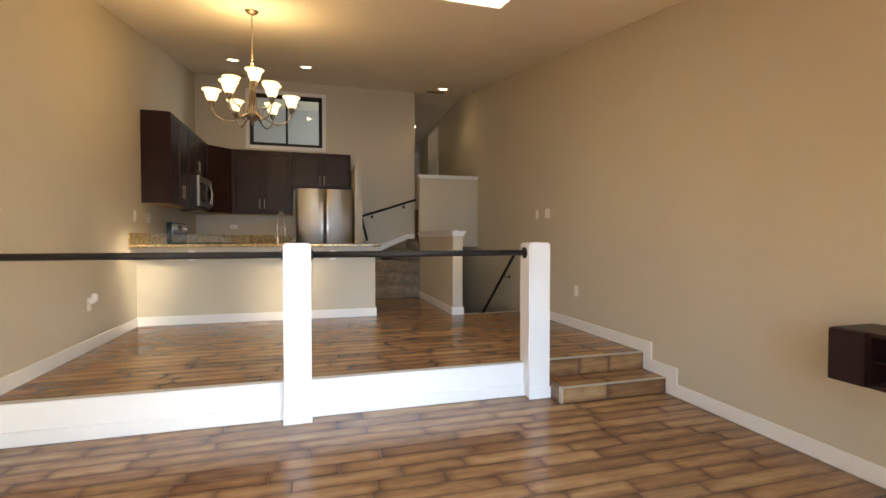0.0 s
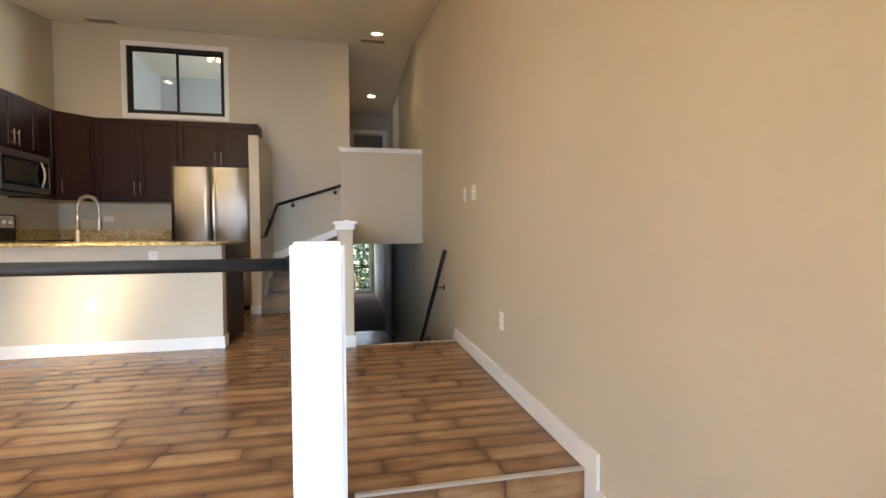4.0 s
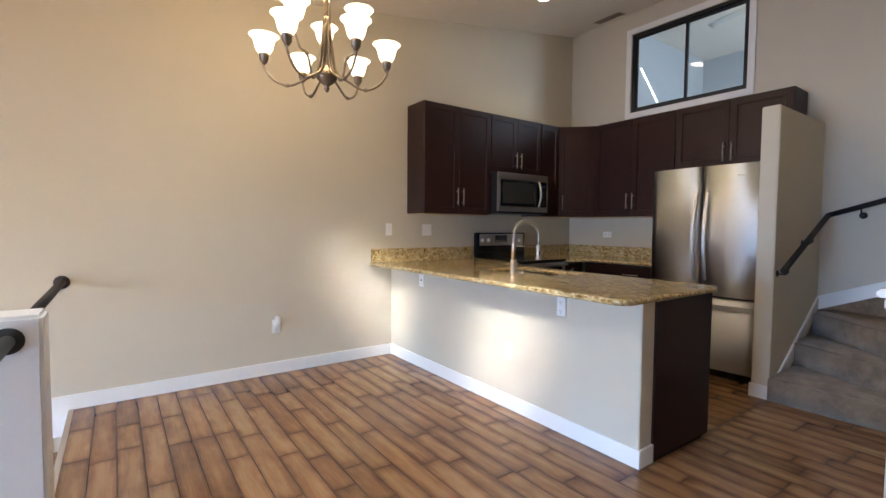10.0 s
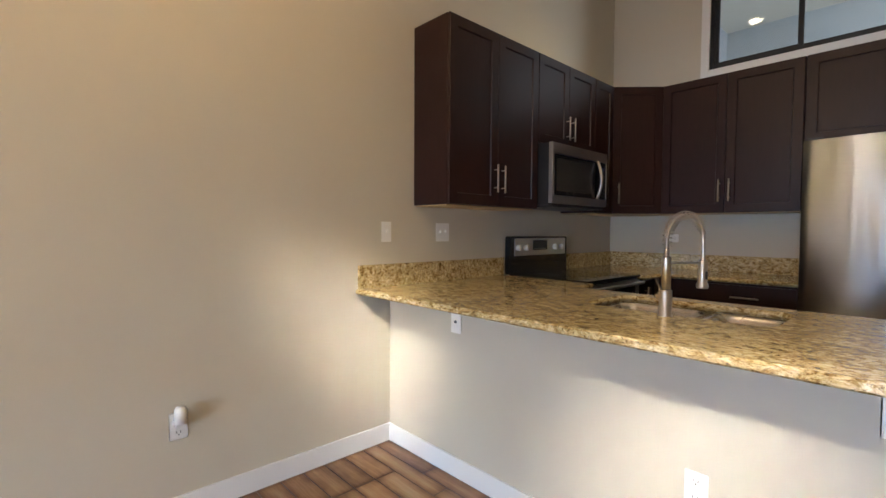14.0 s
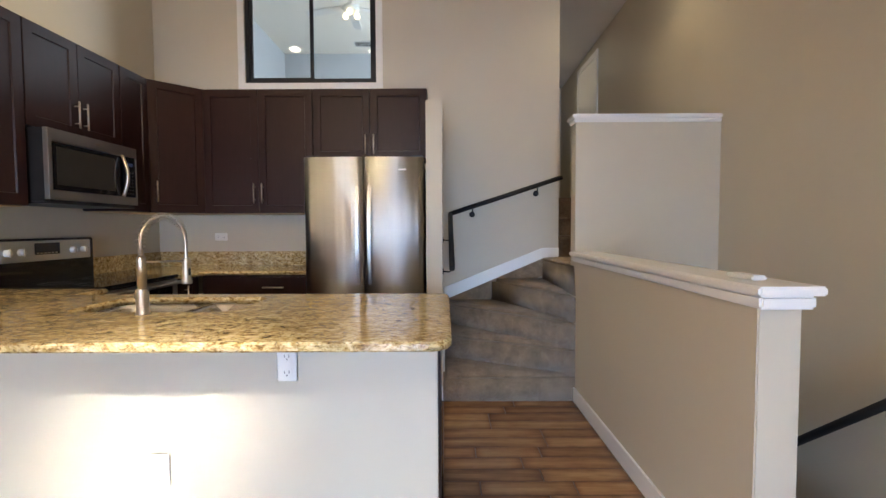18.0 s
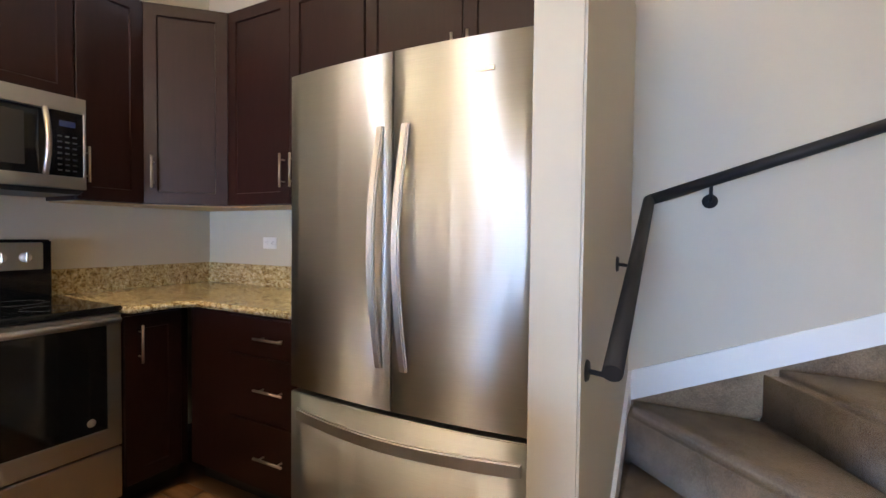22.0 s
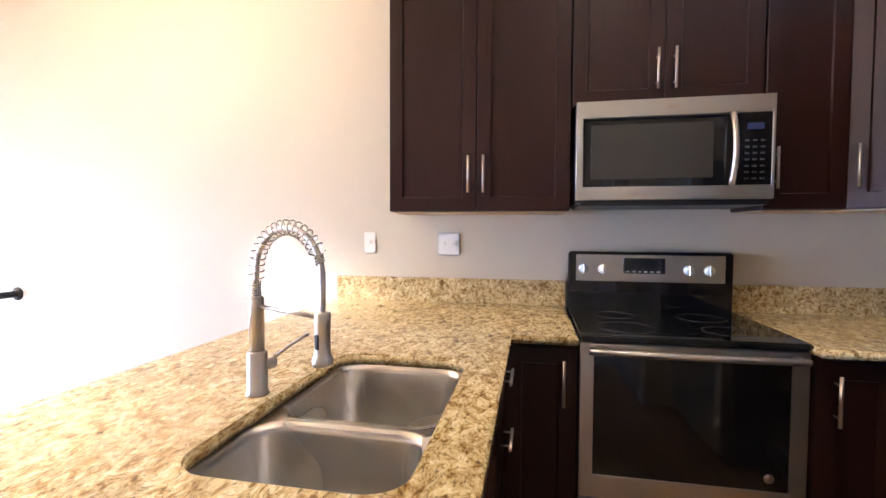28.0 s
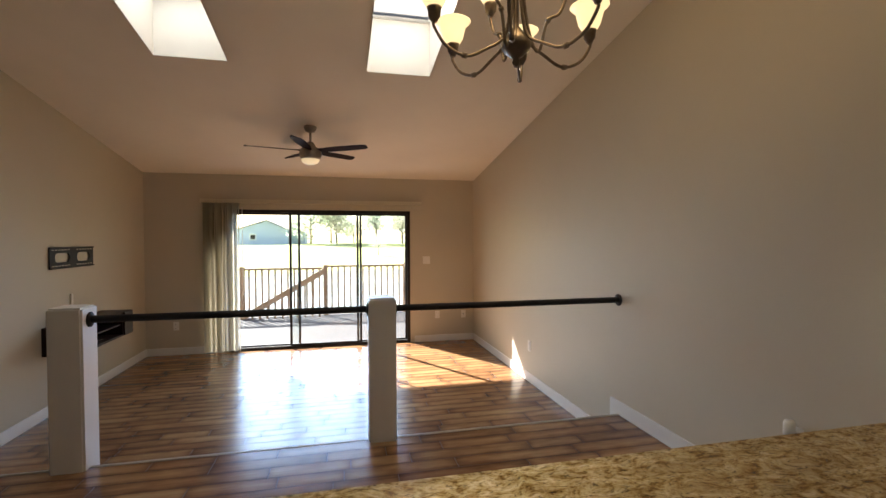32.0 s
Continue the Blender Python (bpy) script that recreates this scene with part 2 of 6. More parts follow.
def glass_mat(name, tint=(0.95, 0.98, 0.97), rough=0.0):
    """A thin pane: clear, with the mirror of its two faces."""
    m, n, l, b = nodes_of(name)
    n.remove(b)
    tr, gl, lw, mx = n.new("ShaderNodeBsdfTransparent"), n.new("ShaderNodeBsdfGlossy"), n.new("ShaderNodeLayerWeight"), n.new("ShaderNodeMixShader")
    tr.inputs[0].default_value = (*tint, 1)
    gl.inputs["Roughness"].default_value = rough
    lw.inputs["Blend"].default_value = 0.5
    pw, ma = n.new("ShaderNodeMath"), n.new("ShaderNodeMath")
    pw.operation, ma.operation = "POWER", "MULTIPLY_ADD"
    l.new(lw.outputs["Facing"], pw.inputs[0])
    pw.inputs[1].default_value = 4.5
    l.new(pw.outputs[0], ma.inputs[0])
    ma.inputs[1].default_value, ma.inputs[2].default_value = 0.8, 0.045
    l.new(ma.outputs[0], mx.inputs[0])
    l.new(tr.outputs[0], mx.inputs[1])
    l.new(gl.outputs[0], mx.inputs[2])
    l.new(mx.outputs[0], n["Material Output"].inputs[0])
    return m


def frosted(name):
    m, n, l, b = nodes_of(name)
    n.remove(b)
    tl = n.new("ShaderNodeBsdfTranslucent")
    tl.inputs[0].default_value = (0.40, 0.40, 0.39, 1)
    l.new(tl.outputs[0], n["Material Output"].inputs[0])
    return m


def leaf_mat(name, lo, hi, through=0.62):
    """Leaves, each of its own tone, that let light through."""
    m, n, l, b = nodes_of(name)
    g = n.new("ShaderNodeNewGeometry")
    c = ramp(n, l, g.outputs["Random Per Island"], [(0.0, lo), (1.0, hi)])
    l.new(c, b.inputs["Base Color"])
    b.inputs["Roughness"].default_value = 0.6
    tl, mx = n.new("ShaderNodeBsdfTranslucent"), n.new("ShaderNodeMixShader")
    # transmitted colour doubled, so backlit crowns come out pale
    l.new(mix(n, l, 1.0, c, (2.0, 2.0, 1.9), "MULTIPLY"), tl.inputs[0])
    mx.inputs[0].default_value = through
    l.new(b.outputs[0], mx.inputs[1])
    l.new(tl.outputs[0], mx.inputs[2])
    l.new(mx.outputs[0], n["Material Output"].inputs[0])
    return m


M_WALL = paint("beige_wall_paint", (0.552, 0.500, 0.403), 0.55, 0.03, 160, 0.18, 0.8)
M_CEIL = paint("ceiling_paint", (0.85, 0.795, 0.71), 0.8, 0.03, 90, 0.4)
M_TRIM = paint("white_trim_paint", (0.79, 0.785, 0.77), 0.35, 0.03, 120, 0.1)
M_WHITE_PLASTIC = paint("white_plastic", (0.82, 0.80, 0.76), 0.3, 0.02, 200, 0.05)
M_BLACK = paint("black_metal_paint", (0.010, 0.009, 0.009), 0.62, 0.15, 150, 0.25)
M_BLACK_GLOSS = paint("black_glass", (0.008, 0.008, 0.009), 0.06, 0.05, 20, 0.0)
M_BLACK_PLASTIC = paint("black_plastic", (0.015, 0.015, 0.016), 0.35, 0.1, 200, 0.1)
M_SLOT = paint("dark_slot", (0.03, 0.03, 0.03), 0.8, 0.1)
M_PLANK = wood_floor()
M_GROOVE = paint("stained_groove", (0.105, 0.052, 0.027), 0.5, 0.2)
M_NOSING = paint("tan_nosing_strip", (0.42, 0.35, 0.27), 0.35, 0.12)
M_GRANITE = granite()
M_CAB = cabinet_wood()
M_STEEL = steel(rough=0.55, aniso=0.9, col=(0.62, 0.605, 0.585), wave=0.32)
M_HANDLE = steel("satin_handle", (60, 60, 1), 0.42, (0.72, 0.70, 0.68))
M_STEEL_H = steel("brushed_steel_across", (1, 90, 90), 0.31, (0.57, 0.56, 0.545))
M_SINK = steel("sink_steel", (40, 1, 1), 0.26, (0.55, 0.53, 0.50))
M_CHROME = steel("satin_nickel", (1, 1, 40), 0.31, (0.56, 0.50, 0.425))
M_BRONZE = steel("aged_bronze", (5, 5, 5), 0.38, (0.18, 0.13, 0.085))
M_FANMETAL = steel("fan_nickel", (5, 5, 5), 0.35, (0.30, 0.26, 0.22))
M_CARPET = carpet("taupe_carpet", (0.140, 0.098, 0.064), (0.37, 0.272, 0.178))
M_CARPET2 = carpet("brown_carpet", (0.17, 0.082, 0.056), (0.30, 0.155, 0.108))
M_GLASS = glass_mat("pane_glass")
M_FROST = frosted("frosted_skylight")
M_BULB = glow("downlight_lens", (1.0, 0.84, 0.60), 2.3)
M_SHADE = glow("lit_glass_shade", (1.0, 0.78, 0.42), 0.22, (0.80, 0.74, 0.60))
M_FANLIGHT = glow("fan_lens", (1.0, 0.80, 0.50), 0.115, (0.75, 0.70, 0.6))
M_SCREEN = glow("clock_display", (0.03, 0.16, 0.7), 0.0017, (0.02, 0.02, 0.03))


def vinyl(name):
    """Cream vinyl that lets some daylight through."""
    m, n, l, b = nodes_of(name)
    v = coords(n, l, (40, 40, 1))
    c = ramp(n, l, noise_tex(n, l, v, 2.0, 3), [(0.3, (0.60, 0.57, 0.48)), (0.7, (0.74, 0.71, 0.61))])
    l.new(c, b.inputs["Base Color"])
    b.inputs["Roughness"].default_value = 0.45
    tl, mx = n.new("ShaderNodeBsdfTranslucent"), n.new("ShaderNodeMixShader")
    tl.inputs[0].default_value = (0.78, 0.74, 0.60, 1)
    mx.inputs[0].default_value = 0.5
    l.new(b.outputs[0], mx.inputs[1])
    l.new(tl.outputs[0], mx.inputs[2])
    l.new(mx.outputs[0], n["Material Output"].inputs[0])
    return m


M_BLIND = vinyl("vinyl_blind")
M_SHELFWOOD = cabinet_wood("dark_shelf_wood", 0.75)
M_BLADE = cabinet_wood("fan_blade_wood", 0.5, 0.6, 0.05)

# ---- mesh helpers ----


def box(x0, x1, y0, y1, z0, z1, bev=0.0, seg=2):
    bm = bmesh.new()
    bmesh.ops.create_cube(bm, size=1)
    for v in bm.verts:
        v.co = Vector(((x0 + x1) / 2 + v.co.x * (x1 - x0), (y0 + y1) / 2 + v.co.y * (y1 - y0), (z0 + z1) / 2 + v.co.z * (z1 - z0)))
    if bev:
        bmesh.ops.bevel(bm, geom=bm.edges[:], offset=bev, segments=seg, affect="EDGES")
    return bm


def joined(*parts):
    out = bmesh.new()
    for b in parts:
        me = bpy.data.meshes.new("tmp")
        b.to_mesh(me)
        out.from_mesh(me)
        bpy.data.meshes.remove(me)
        b.free()
    return out


def turned(bm, m):
    bmesh.ops.transform(bm, matrix=m, verts=bm.verts)
    return bm


def tube(points, r, seg=12, caps=True):
    """A round bar along points; r may be one radius or one for each point."""
    bm = bmesh.new()
    pts = [Vector(p) for p in points]
    rs = r if isinstance(r, (list, tuple)) else [r] * len(pts)
    rings, up = [], None
    for i, p in enumerate(pts):
        d = (pts[min(i + 1, len(pts) - 1)] - pts[max(i - 1, 0)]).normalized()
        if up is None:
            up = d.orthogonal().normalized()
        up = (up - d * up.dot(d)).normalized()
        side = d.cross(up)
        rings.append([bm.verts.new(p + rs[i] * (math.cos(a) * up + math.sin(a) * side)) for a in (2 * math.pi * k / seg for k in range(seg))])
    for a, b in zip(rings, rings[1:]):
        for k in range(seg):
            f = bm.faces.new((a[k], a[(k + 1) % seg], b[(k + 1) % seg], b[k]))
            f.smooth = True
    if caps:
        bm.faces.new(rings[0][::-1])
        bm.faces.new(rings[-1])
    bmesh.ops.recalc_face_normals(bm, faces=bm.faces)
    return bm


def lathe(profile, seg=24, at=(0, 0, 0)):
    """A turned shape from (radius, height) pairs round the z axis."""
    bm = bmesh.new()
    o = Vector(at)
    rings = []
    for r, z in profile:
        if r < 1e-5:
            rings.append([bm.verts.new(o + Vector((0, 0, z)))])
        else:
            rings.append([bm.verts.new(o + Vector((r * math.cos(2 * math.pi * k / seg), r * math.sin(2 * math.pi * k / seg), z))) for k in range(seg)])
    for a, b in zip(rings, rings[1:]):
        for k in range(seg):
            q = [a[k % len(a)], a[(k + 1) % len(a)], b[(k + 1) % len(b)], b[k % len(b)]]
            q = list(dict.fromkeys(q))
            if len(q) > 2:
                bm.faces.new(q).smooth = True
    bmesh.ops.recalc_face_normals(bm, faces=bm.faces)
    return bm


def prism(poly, axis, a, b, bev=0.0):
    """A polygon of (u, v) pairs, drawn out along an axis from a to b."""
    bm = bmesh.new()

    def put(u, v, w):
        return {"x": (w, u, v), "y": (u, w, v), "z": (u, v, w)}[axis]
    lo = [bm.verts.new(put(u, v, a)) for u, v in poly]
    hi = [bm.verts.new(put(u, v, b)) for u, v in poly]
    n = len(poly)
    bm.faces.new(lo)
    bm.faces.new(hi)
    for i in range(n):
        bm.faces.new((lo[i], lo[(i + 1) % n], hi[(i + 1) % n], hi[i]))
    bmesh.ops.recalc_face_normals(bm, faces=bm.faces)
    if bev:
        bmesh.ops.bevel(bm, geom=bm.edges[:], offset=bev, segments=2, affect="EDGES")
    return bm


def rounded(x0, x1, y0, y1, r, n=6, corners=(1, 1, 1, 1)):
    """Outline of a rectangle with rounded corners, from the lower left on, as (x, y) pairs."""
    out = []
    for (cx, cy, a0), on in zip(((x0 + r, y0 + r, 180), (x1 - r, y0 + r, 270), (x1 - r, y1 - r, 0), (x0 + r, y1 - r, 90)), corners):
        if on:
            out += [(cx + r * math.cos(radians(a0 + 90 * k / n)), cy + r * math.sin(radians(a0 + 90 * k / n))) for k in range(n + 1)]
        else:
            out.append((x0 if a0 in (180, 90) else x1, y0 if a0 in (180, 270) else y1))
    return out


def where(ob):
    p = Vector((0, 0, 0))
    while ob is not None:
        p, ob = p + ob.location, ob.parent
    return p


def mesh_of(name, bm, material):
    me = bpy.data.meshes.new(name)
    bm.to_mesh(me)
    bm.free()
    for m in material if isinstance(material, (list, tuple)) else (material,):
        me.materials.append(m)
    return me


def thing(name, at, label, category, group="", kind=""):
    ob = new(name)
    ob.empty_display_size = 0.1
    ob.location = at
    return tagged(ob, label, category, group, kind)


def part(name, bm, material, parent, label=""):
    """One mesh under a thing or a part; the bmesh is drawn in the world's place."""
    o = where(parent)
    for v in bm.verts:
        v.co -= o
    ob = new(name, mesh_of(name, bm, material))
    ob.parent = parent
    return tagged(ob, label)


def single(name, bm, material, label, category, group="", kind=""):
    """A thing that is one mesh."""
    return tagged(new(name, mesh_of(name, bm, material)), label, category, group, kind)


def setting(name, bm, material, label="", category="wall"):
    return single(name, bm, material, label, category, "", "structure")


def holed_wall(axis, a0, a1, c0, c1, z0, z1, h):
    """A wall along an axis with one opening h = (a, b, za, zb)."""
    def bx(u0, u1, w0, w1):
        return box(u0, u1, c0, c1, w0, w1) if axis == "x" else box(c0, c1, u0, u1, w0, w1)
    bits = [bx(a0, h[0], z0, z1), bx(h[1], a1, z0, z1), bx(h[0], h[1], h[3], z1)]
    if h[2] > z0:
        bits.append(bx(h[0], h[1], z0, h[2]))
    bm = joined(*bits)
    bmesh.ops.remove_doubles(bm, verts=bm.verts, dist=1e-5)
    return bm

# ---- large structure ----
WIN = (-3.822, -2.612, 2.60, 3.495)        # inner window in the back wall
DOOR = (-3.655, -1.06, ZL, 1.755)         # glass door opening
SWL, SWR, SWY = -2.12, -2.003, 1.868   # stub wall beside the refrigerator
WX = -0.92                             # end of the back wall at the corridor
SKY = ((-1.746, -1.223), (-3.37, -2.833))  # skylights in x
SKY_Y = (-3.17, -1.98)

setting("wall_east", box(0.0, 0.14, -6.35, 14.2, -1.6, 5.4), M_WALL, "smooth beige painted side wall running the whole length")
setting("wall_west", box(XL - 0.14, XL, -6.35, 3.06, -0.6, 4.4), M_WALL, "smooth beige painted side wall of living room and kitchen")
setting("wall_south", holed_wall("x", XL, XR, YS - 0.14, YS, -0.6, 3.2, DOOR), M_WALL, "beige painted wall round the glass door")
setting("wall_north", holed_wall("x", XL, WX, YB, YB + 0.12, 0.0, 4.4, WIN), M_WALL, "beige kitchen back wall with a high inner window")
setting("wall_corridor", box(WX - 0.12, WX, YB + 0.12, 6.5, ZD, 4.6), M_WALL, "beige wall beside the upper corridor")
setting("wall_fridge", box(SWL, SWR, SWY, YB, 0.0, 2.165, 0.006), M_WALL, "beige painted stub wall beside the refrigerator")


def ceiling_mesh():
    xs = sorted({XL, XR, *SKY[0], *SKY[1]})
    ys = [YS, *SKY_Y, YB]
    bm = bmesh.new()
    for i in range(len(xs) - 1):
        for j in range(3):
            if j == 1 and (xs[i], xs[i + 1]) in SKY:
                continue
            for dz in (0.0, 0.2):
                q = [bm.verts.new((x, y, ceil_z(y) + dz)) for x, y in ((xs[i], ys[j]), (xs[i + 1], ys[j]), (xs[i + 1], ys[j + 1]), (xs[i], ys[j + 1]))]
                bm.faces.new(q if dz else q[::-1])
    bmesh.ops.remove_doubles(bm, verts=bm.verts, dist=1e-5)
    return bm


setting("ceiling", ceiling_mesh(), M_CEIL, "sloped smooth off-white ceiling with two skylight shafts", "ceiling")
setting("ceiling_corridor", prism([(YB, ceil_z(YB)), (6.6, 3.60), (6.6, 3.9), (YB, 3.9)], "x", WX, XR), M_CEIL, "off-white corridor ceiling", "ceiling")
setting("wall_corridor_end", holed_wall("x", WX, XR, 6.4, 6.5, ZU, 4.6, (-0.86, -0.10, ZU, 3.16)), M_WALL, "beige wall at the end of the upper corridor")

# raised floor, its white riser and the two steps
setting("floor_platform", joined(box(XL, -1.02, YE, YB, -0.6, -0.018), box(-1.02, XR, YE + 0.0, -0.031, -0.6, -0.018), box(-2.05, -1.05, 0.0, 2.2, -0.5, -0.018)), M_GROOVE, "raised floor of brown hand-scraped planks", "floor")
setting("floor_living", box(XL, XR, YS, YE, -0.6, ZL - 0.018), M_GROOVE, "sunken living room floor of brown hand-scraped planks", "floor")
riser = thing("platform_riser", (XL, YE, ZL), "white painted riser panel below the raised floor", "riser", kind="structure")
part("panel", box(XL, -1.0, YE - 0.018, YE, ZL, -0.012), M_TRIM, riser)
part("base_board", box(XL, -1.0, YE - 0.032, YE - 0.018, ZL, ZL + 0.09, 0.003), M_TRIM, riser)
part("edge_strip", box(XL, -1.0, YE - 0.021, YE + 0.008, -0.010, 0.003, 0.003), M_NOSING, riser)


def baseboard(name, bm):
    setting(name, bm, M_TRIM, "white painted wooden baseboard", "baseboard")


H = 0.10
T = 0.014
baseboard("baseboard_west_upper", prism([(YE, 0.0), (0.17, 0.0), (0.17, H), (YE - 0.12, H), (YE - 0.12, ZL + H), (YE, ZL + H)], "x", XL, XL + T))
baseboard("baseboard_west_lower", box(XL, XL + T, YS, YE - 0.12, ZL, ZL + H, 0.002))
baseboard("baseboard_east_upper", prism([(YE, 0.0), (0.02, 0.0), (0.10, 0.0), (0.10, 0.02), (0.02, H), (YE - 0.105, H), (YE - 0.105, -0.145 + H), (YE - 0.39, -0.145 + H), (YE - 0.39, ZL), (YE - 0.28, ZL), (YE - 0.28, -0.145), (YE, -0.145)], "x", -T, 0.0))
baseboard("baseboard_east_lower", box(-T, 0, YS, YE - 0.39, ZL, ZL + H, 0.002))
baseboard("baseboard_south_left", box(DOOR[1] + 0.06, -T, YS, YS + T, ZL, ZL + H, 0.002))
baseboard("baseboard_south_right", box(XL + T, DOOR[0] - 0.06, YS, YS + T, ZL, ZL + H, 0.002))

# two wooden steps beside the post
def plank(l, w=0.117, h=0.018, c=0.0014):
    """A plank along x from the origin, with eased edges in the groove stain."""
    bm = bmesh.new()
    lo = [bm.verts.new(p) for p in ((0.001, 0.001, 0), (l - 0.001, 0.001, 0), (l - 0.001, w - 0.001, 0), (0.001, w - 0.001, 0))]
    mi = [bm.verts.new((v.co.x, v.co.y, h - c * 0.7)) for v in lo]
    hi = [bm.verts.new((v.co.x + (c if v.co.x < l / 2 else -c), v.co.y + (c if v.co.y < w / 2 else -c), h)) for v in lo]
    bm.faces.new(hi)
    for a, b in ((lo, mi), (mi, hi)):
        for k in range(4):
            f = bm.faces.new((a[k], a[(k + 1) % 4], b[(k + 1) % 4], b[k]))
            f.material_index = 1
    return bm


PLANKS = {}


def plank_mesh(l, w):
    key = (round(l, 3), round(w, 3))
    if key not in PLANKS:
        PLANKS[key] = mesh_of("plank", plank(l, w), (M_PLANK, M_GROOVE))
    return PLANKS[key]


def lay(parent, x0, x1, y0, y1, z, rnd, w=0.117):
    """Rows of planks along x with staggered ends."""
    rows = max(1, round((y1 - y0) / w))
    w = (y1 - y0) / rows
    for r in range(rows):
        x = x0
        l = rnd.choice((0.18, 0.3, 0.42, 0.5, 0.6))
        while x < x1 - 0.01:
            if x1 - x - l < 0.2:
                l = x1 - x
            ob = new("plank", plank_mesh(l, w))
            ob.parent = parent
            ob.location = Vector((x, y0 + r * w, z - 0.018)) - where(parent)
            x += l
            l = rnd.choice((0.36, 0.46, 0.56, 0.66, 0.78, 0.9))


def lay_upright(parent, x0, x1, z0, z1, y, rnd):
    """One row of planks standing as a riser, its face towards -y at y."""
    x = x0
    l = rnd.choice((0.2, 0.31, 0.4))
    while x < x1 - 0.01:
        if x1 - x - l < 0.15:
            l = x1 - x
        ob = new("plank", plank_mesh(l, z1 - z0))
        ob.parent = parent
        ob.matrix_basis = Matrix.Translation(-where(parent)) @ pose(x, y + 0.018, z0, 90, 0, 0)
        x += l
        l = rnd.choice((0.28, 0.36, 0.44, 0.5))


step = thing("lower_step", (-0.5, YE - 0.14, ZL), "brown wooden step with a metal edge strip", "step", kind="structure")
part("step_core", box(-0.95, -T, YE - 0.262, YE, ZL, -0.145 - 0.018), M_GROOVE, step)
part("edge_strip", box(-0.97, -T, YE - 0.288, YE - 0.268, -0.153, -0.141, 0.003), M_NOSING, step)
part("end_strip", box(-0.972, -0.952, YE - 0.288, YE - 0.25, ZL, -0.141, 0.003), M_NOSING, step)
step2 = thing("upper_step", (-0.5, YE, -0.145), "brown wooden riser with a metal edge strip", "step", kind="structure")
part("riser_core", box(-0.95, -T, YE - 0.004, YE, -0.145, -0.018), M_GROOVE, step2)
part("edge_strip", box(-0.95, -T, YE - 0.018, YE + 0.006, -0.008, 0.004, 0.003), M_NOSING, step2)

# stairwell: half wall, ledge wall, lower hall
half = thing("half_wall", (-0.985, 0.92, 0.0), "beige half wall with a white wooden cap beside the stairs", "half wall", kind="structure")
part("wall_body", box(-1.05, -0.918, -0.045, 1.905, ZD, 1.02, 0.004), M_WALL, half)
part("cap_board", box(-1.084, -0.884, -0.098, 1.905, 1.052, 1.08, 0.006), M_TRIM, half)
part("cap_moulding", box(-1.068, -0.90, -0.08, 1.905, 1.01, 1.052, 0.008), M_TRIM, half)
part("latch_block", box(-1.0, -0.95, 0.06, 0.20, 1.08, 1.096, 0.005), M_TRIM, half)
part("front_base", box(-1.064, -0.904, -0.059, -0.045, 0.0, H, 0.002), M_TRIM, half)
part("side_base", box(-1.064, -1.05, -0.045, 1.86, 0.0, H, 0.002), M_TRIM, half)
ledge = thing("ledge_wall", (-0.5, 1.96, 0.84), "beige bulkhead wall with a white ledge above the stairs", "bulkhead", kind="structure")
part("wall_body", box(-1.04, 0.0, 1.905, 2.02, 0.84, 2.03), M_WALL, ledge)
part("ledge_board", box(-1.07, 0.0, 1.88, 2.045, 2.036, 2.064, 0.006), M_TRIM, ledge)
part("ledge_moulding", box(-1.056, 0.0, 1.893, 2.032, 2.008, 2.036, 0.006), M_TRIM, ledge)
setting("wall_hall_west", box(-1.05, -0.918, 1.905, 6.45, ZD, 0.9), M_WALL, "beige wall of the lower hall")
setting("ceiling_hall", joined(box(-0.918, 0.0, 2.02, 6.45, 0.845, 0.9), box(-2.6, 0.0, 6.45, 13.2, 0.9, 1.0)), M_CEIL, "low hall ceiling", "ceiling")
setting("floor_hall", box(-1.0, 0.0, 1.7, 6.45, ZD - 0.1, ZD - 0.018), M_GROOVE, "lower hall floor of dark brown planks", "floor")
setting("floor_bedroom", box(-2.6, 0.0, 6.45, 13.2, ZD - 0.1, ZD), M_CARPET2, "brown carpeted floor of the far room", "floor")
setting("wall_hall_end", holed_wall("x", -1.30, 0.0, 6.45, 6.55, ZD, 0.9, (-0.98, -0.10, ZD, 0.78)), M_WALL, "wall with a doorway at the end of the hall")
setting("wall_far_west", box(-1.40, -1.30, 6.55, 13.2, ZD, 1.0), M_WALL, "pale wall of the far room")
setting("wall_far", holed_wall("x", -2.6, 0.0, 13.2, 13.3, ZD, 1.0, (-1.24, -0.11, ZD + 0.05, 0.80)), M_WALL, "end wall with a glass door")
TREADS = []
for k in range(7):
    z = -0.18 * (k + 1)
    if k < 6:
        st = thing("stair_tread", (-0.45, 0.25 * k + 0.12, z), "dark brown wooden stair tread leading down", "stair tread", "treads of the lower stairs", "structure")
        part("tread_core", box(-0.918, 0.0, 0.25 * k, 0.25 * (k + 1), z - 0.10, z - 0.018), M_GROOVE, st)
        TREADS.append((st, k, z))
    rs = thing("stair_riser", (-0.45, 0.25 * k, z), "brown wooden stair riser", "stair riser", "risers of the lower stairs", "structure")
    part("riser_board", box(-0.918, 0.0, 0.25 * k - 0.02, 0.25 * k - 0.001, z + 0.001, z + 0.16), M_PLANK, rs)
setting("stair_edge", box(-0.918, -T, -0.03, 0.004, -0.02, 0.004, 0.004), M_NOSING, "dark wooden edge strip at the stair head", "trim")

# winding stairs up, carpeted
PIV = Vector((-1.05, 1.842))


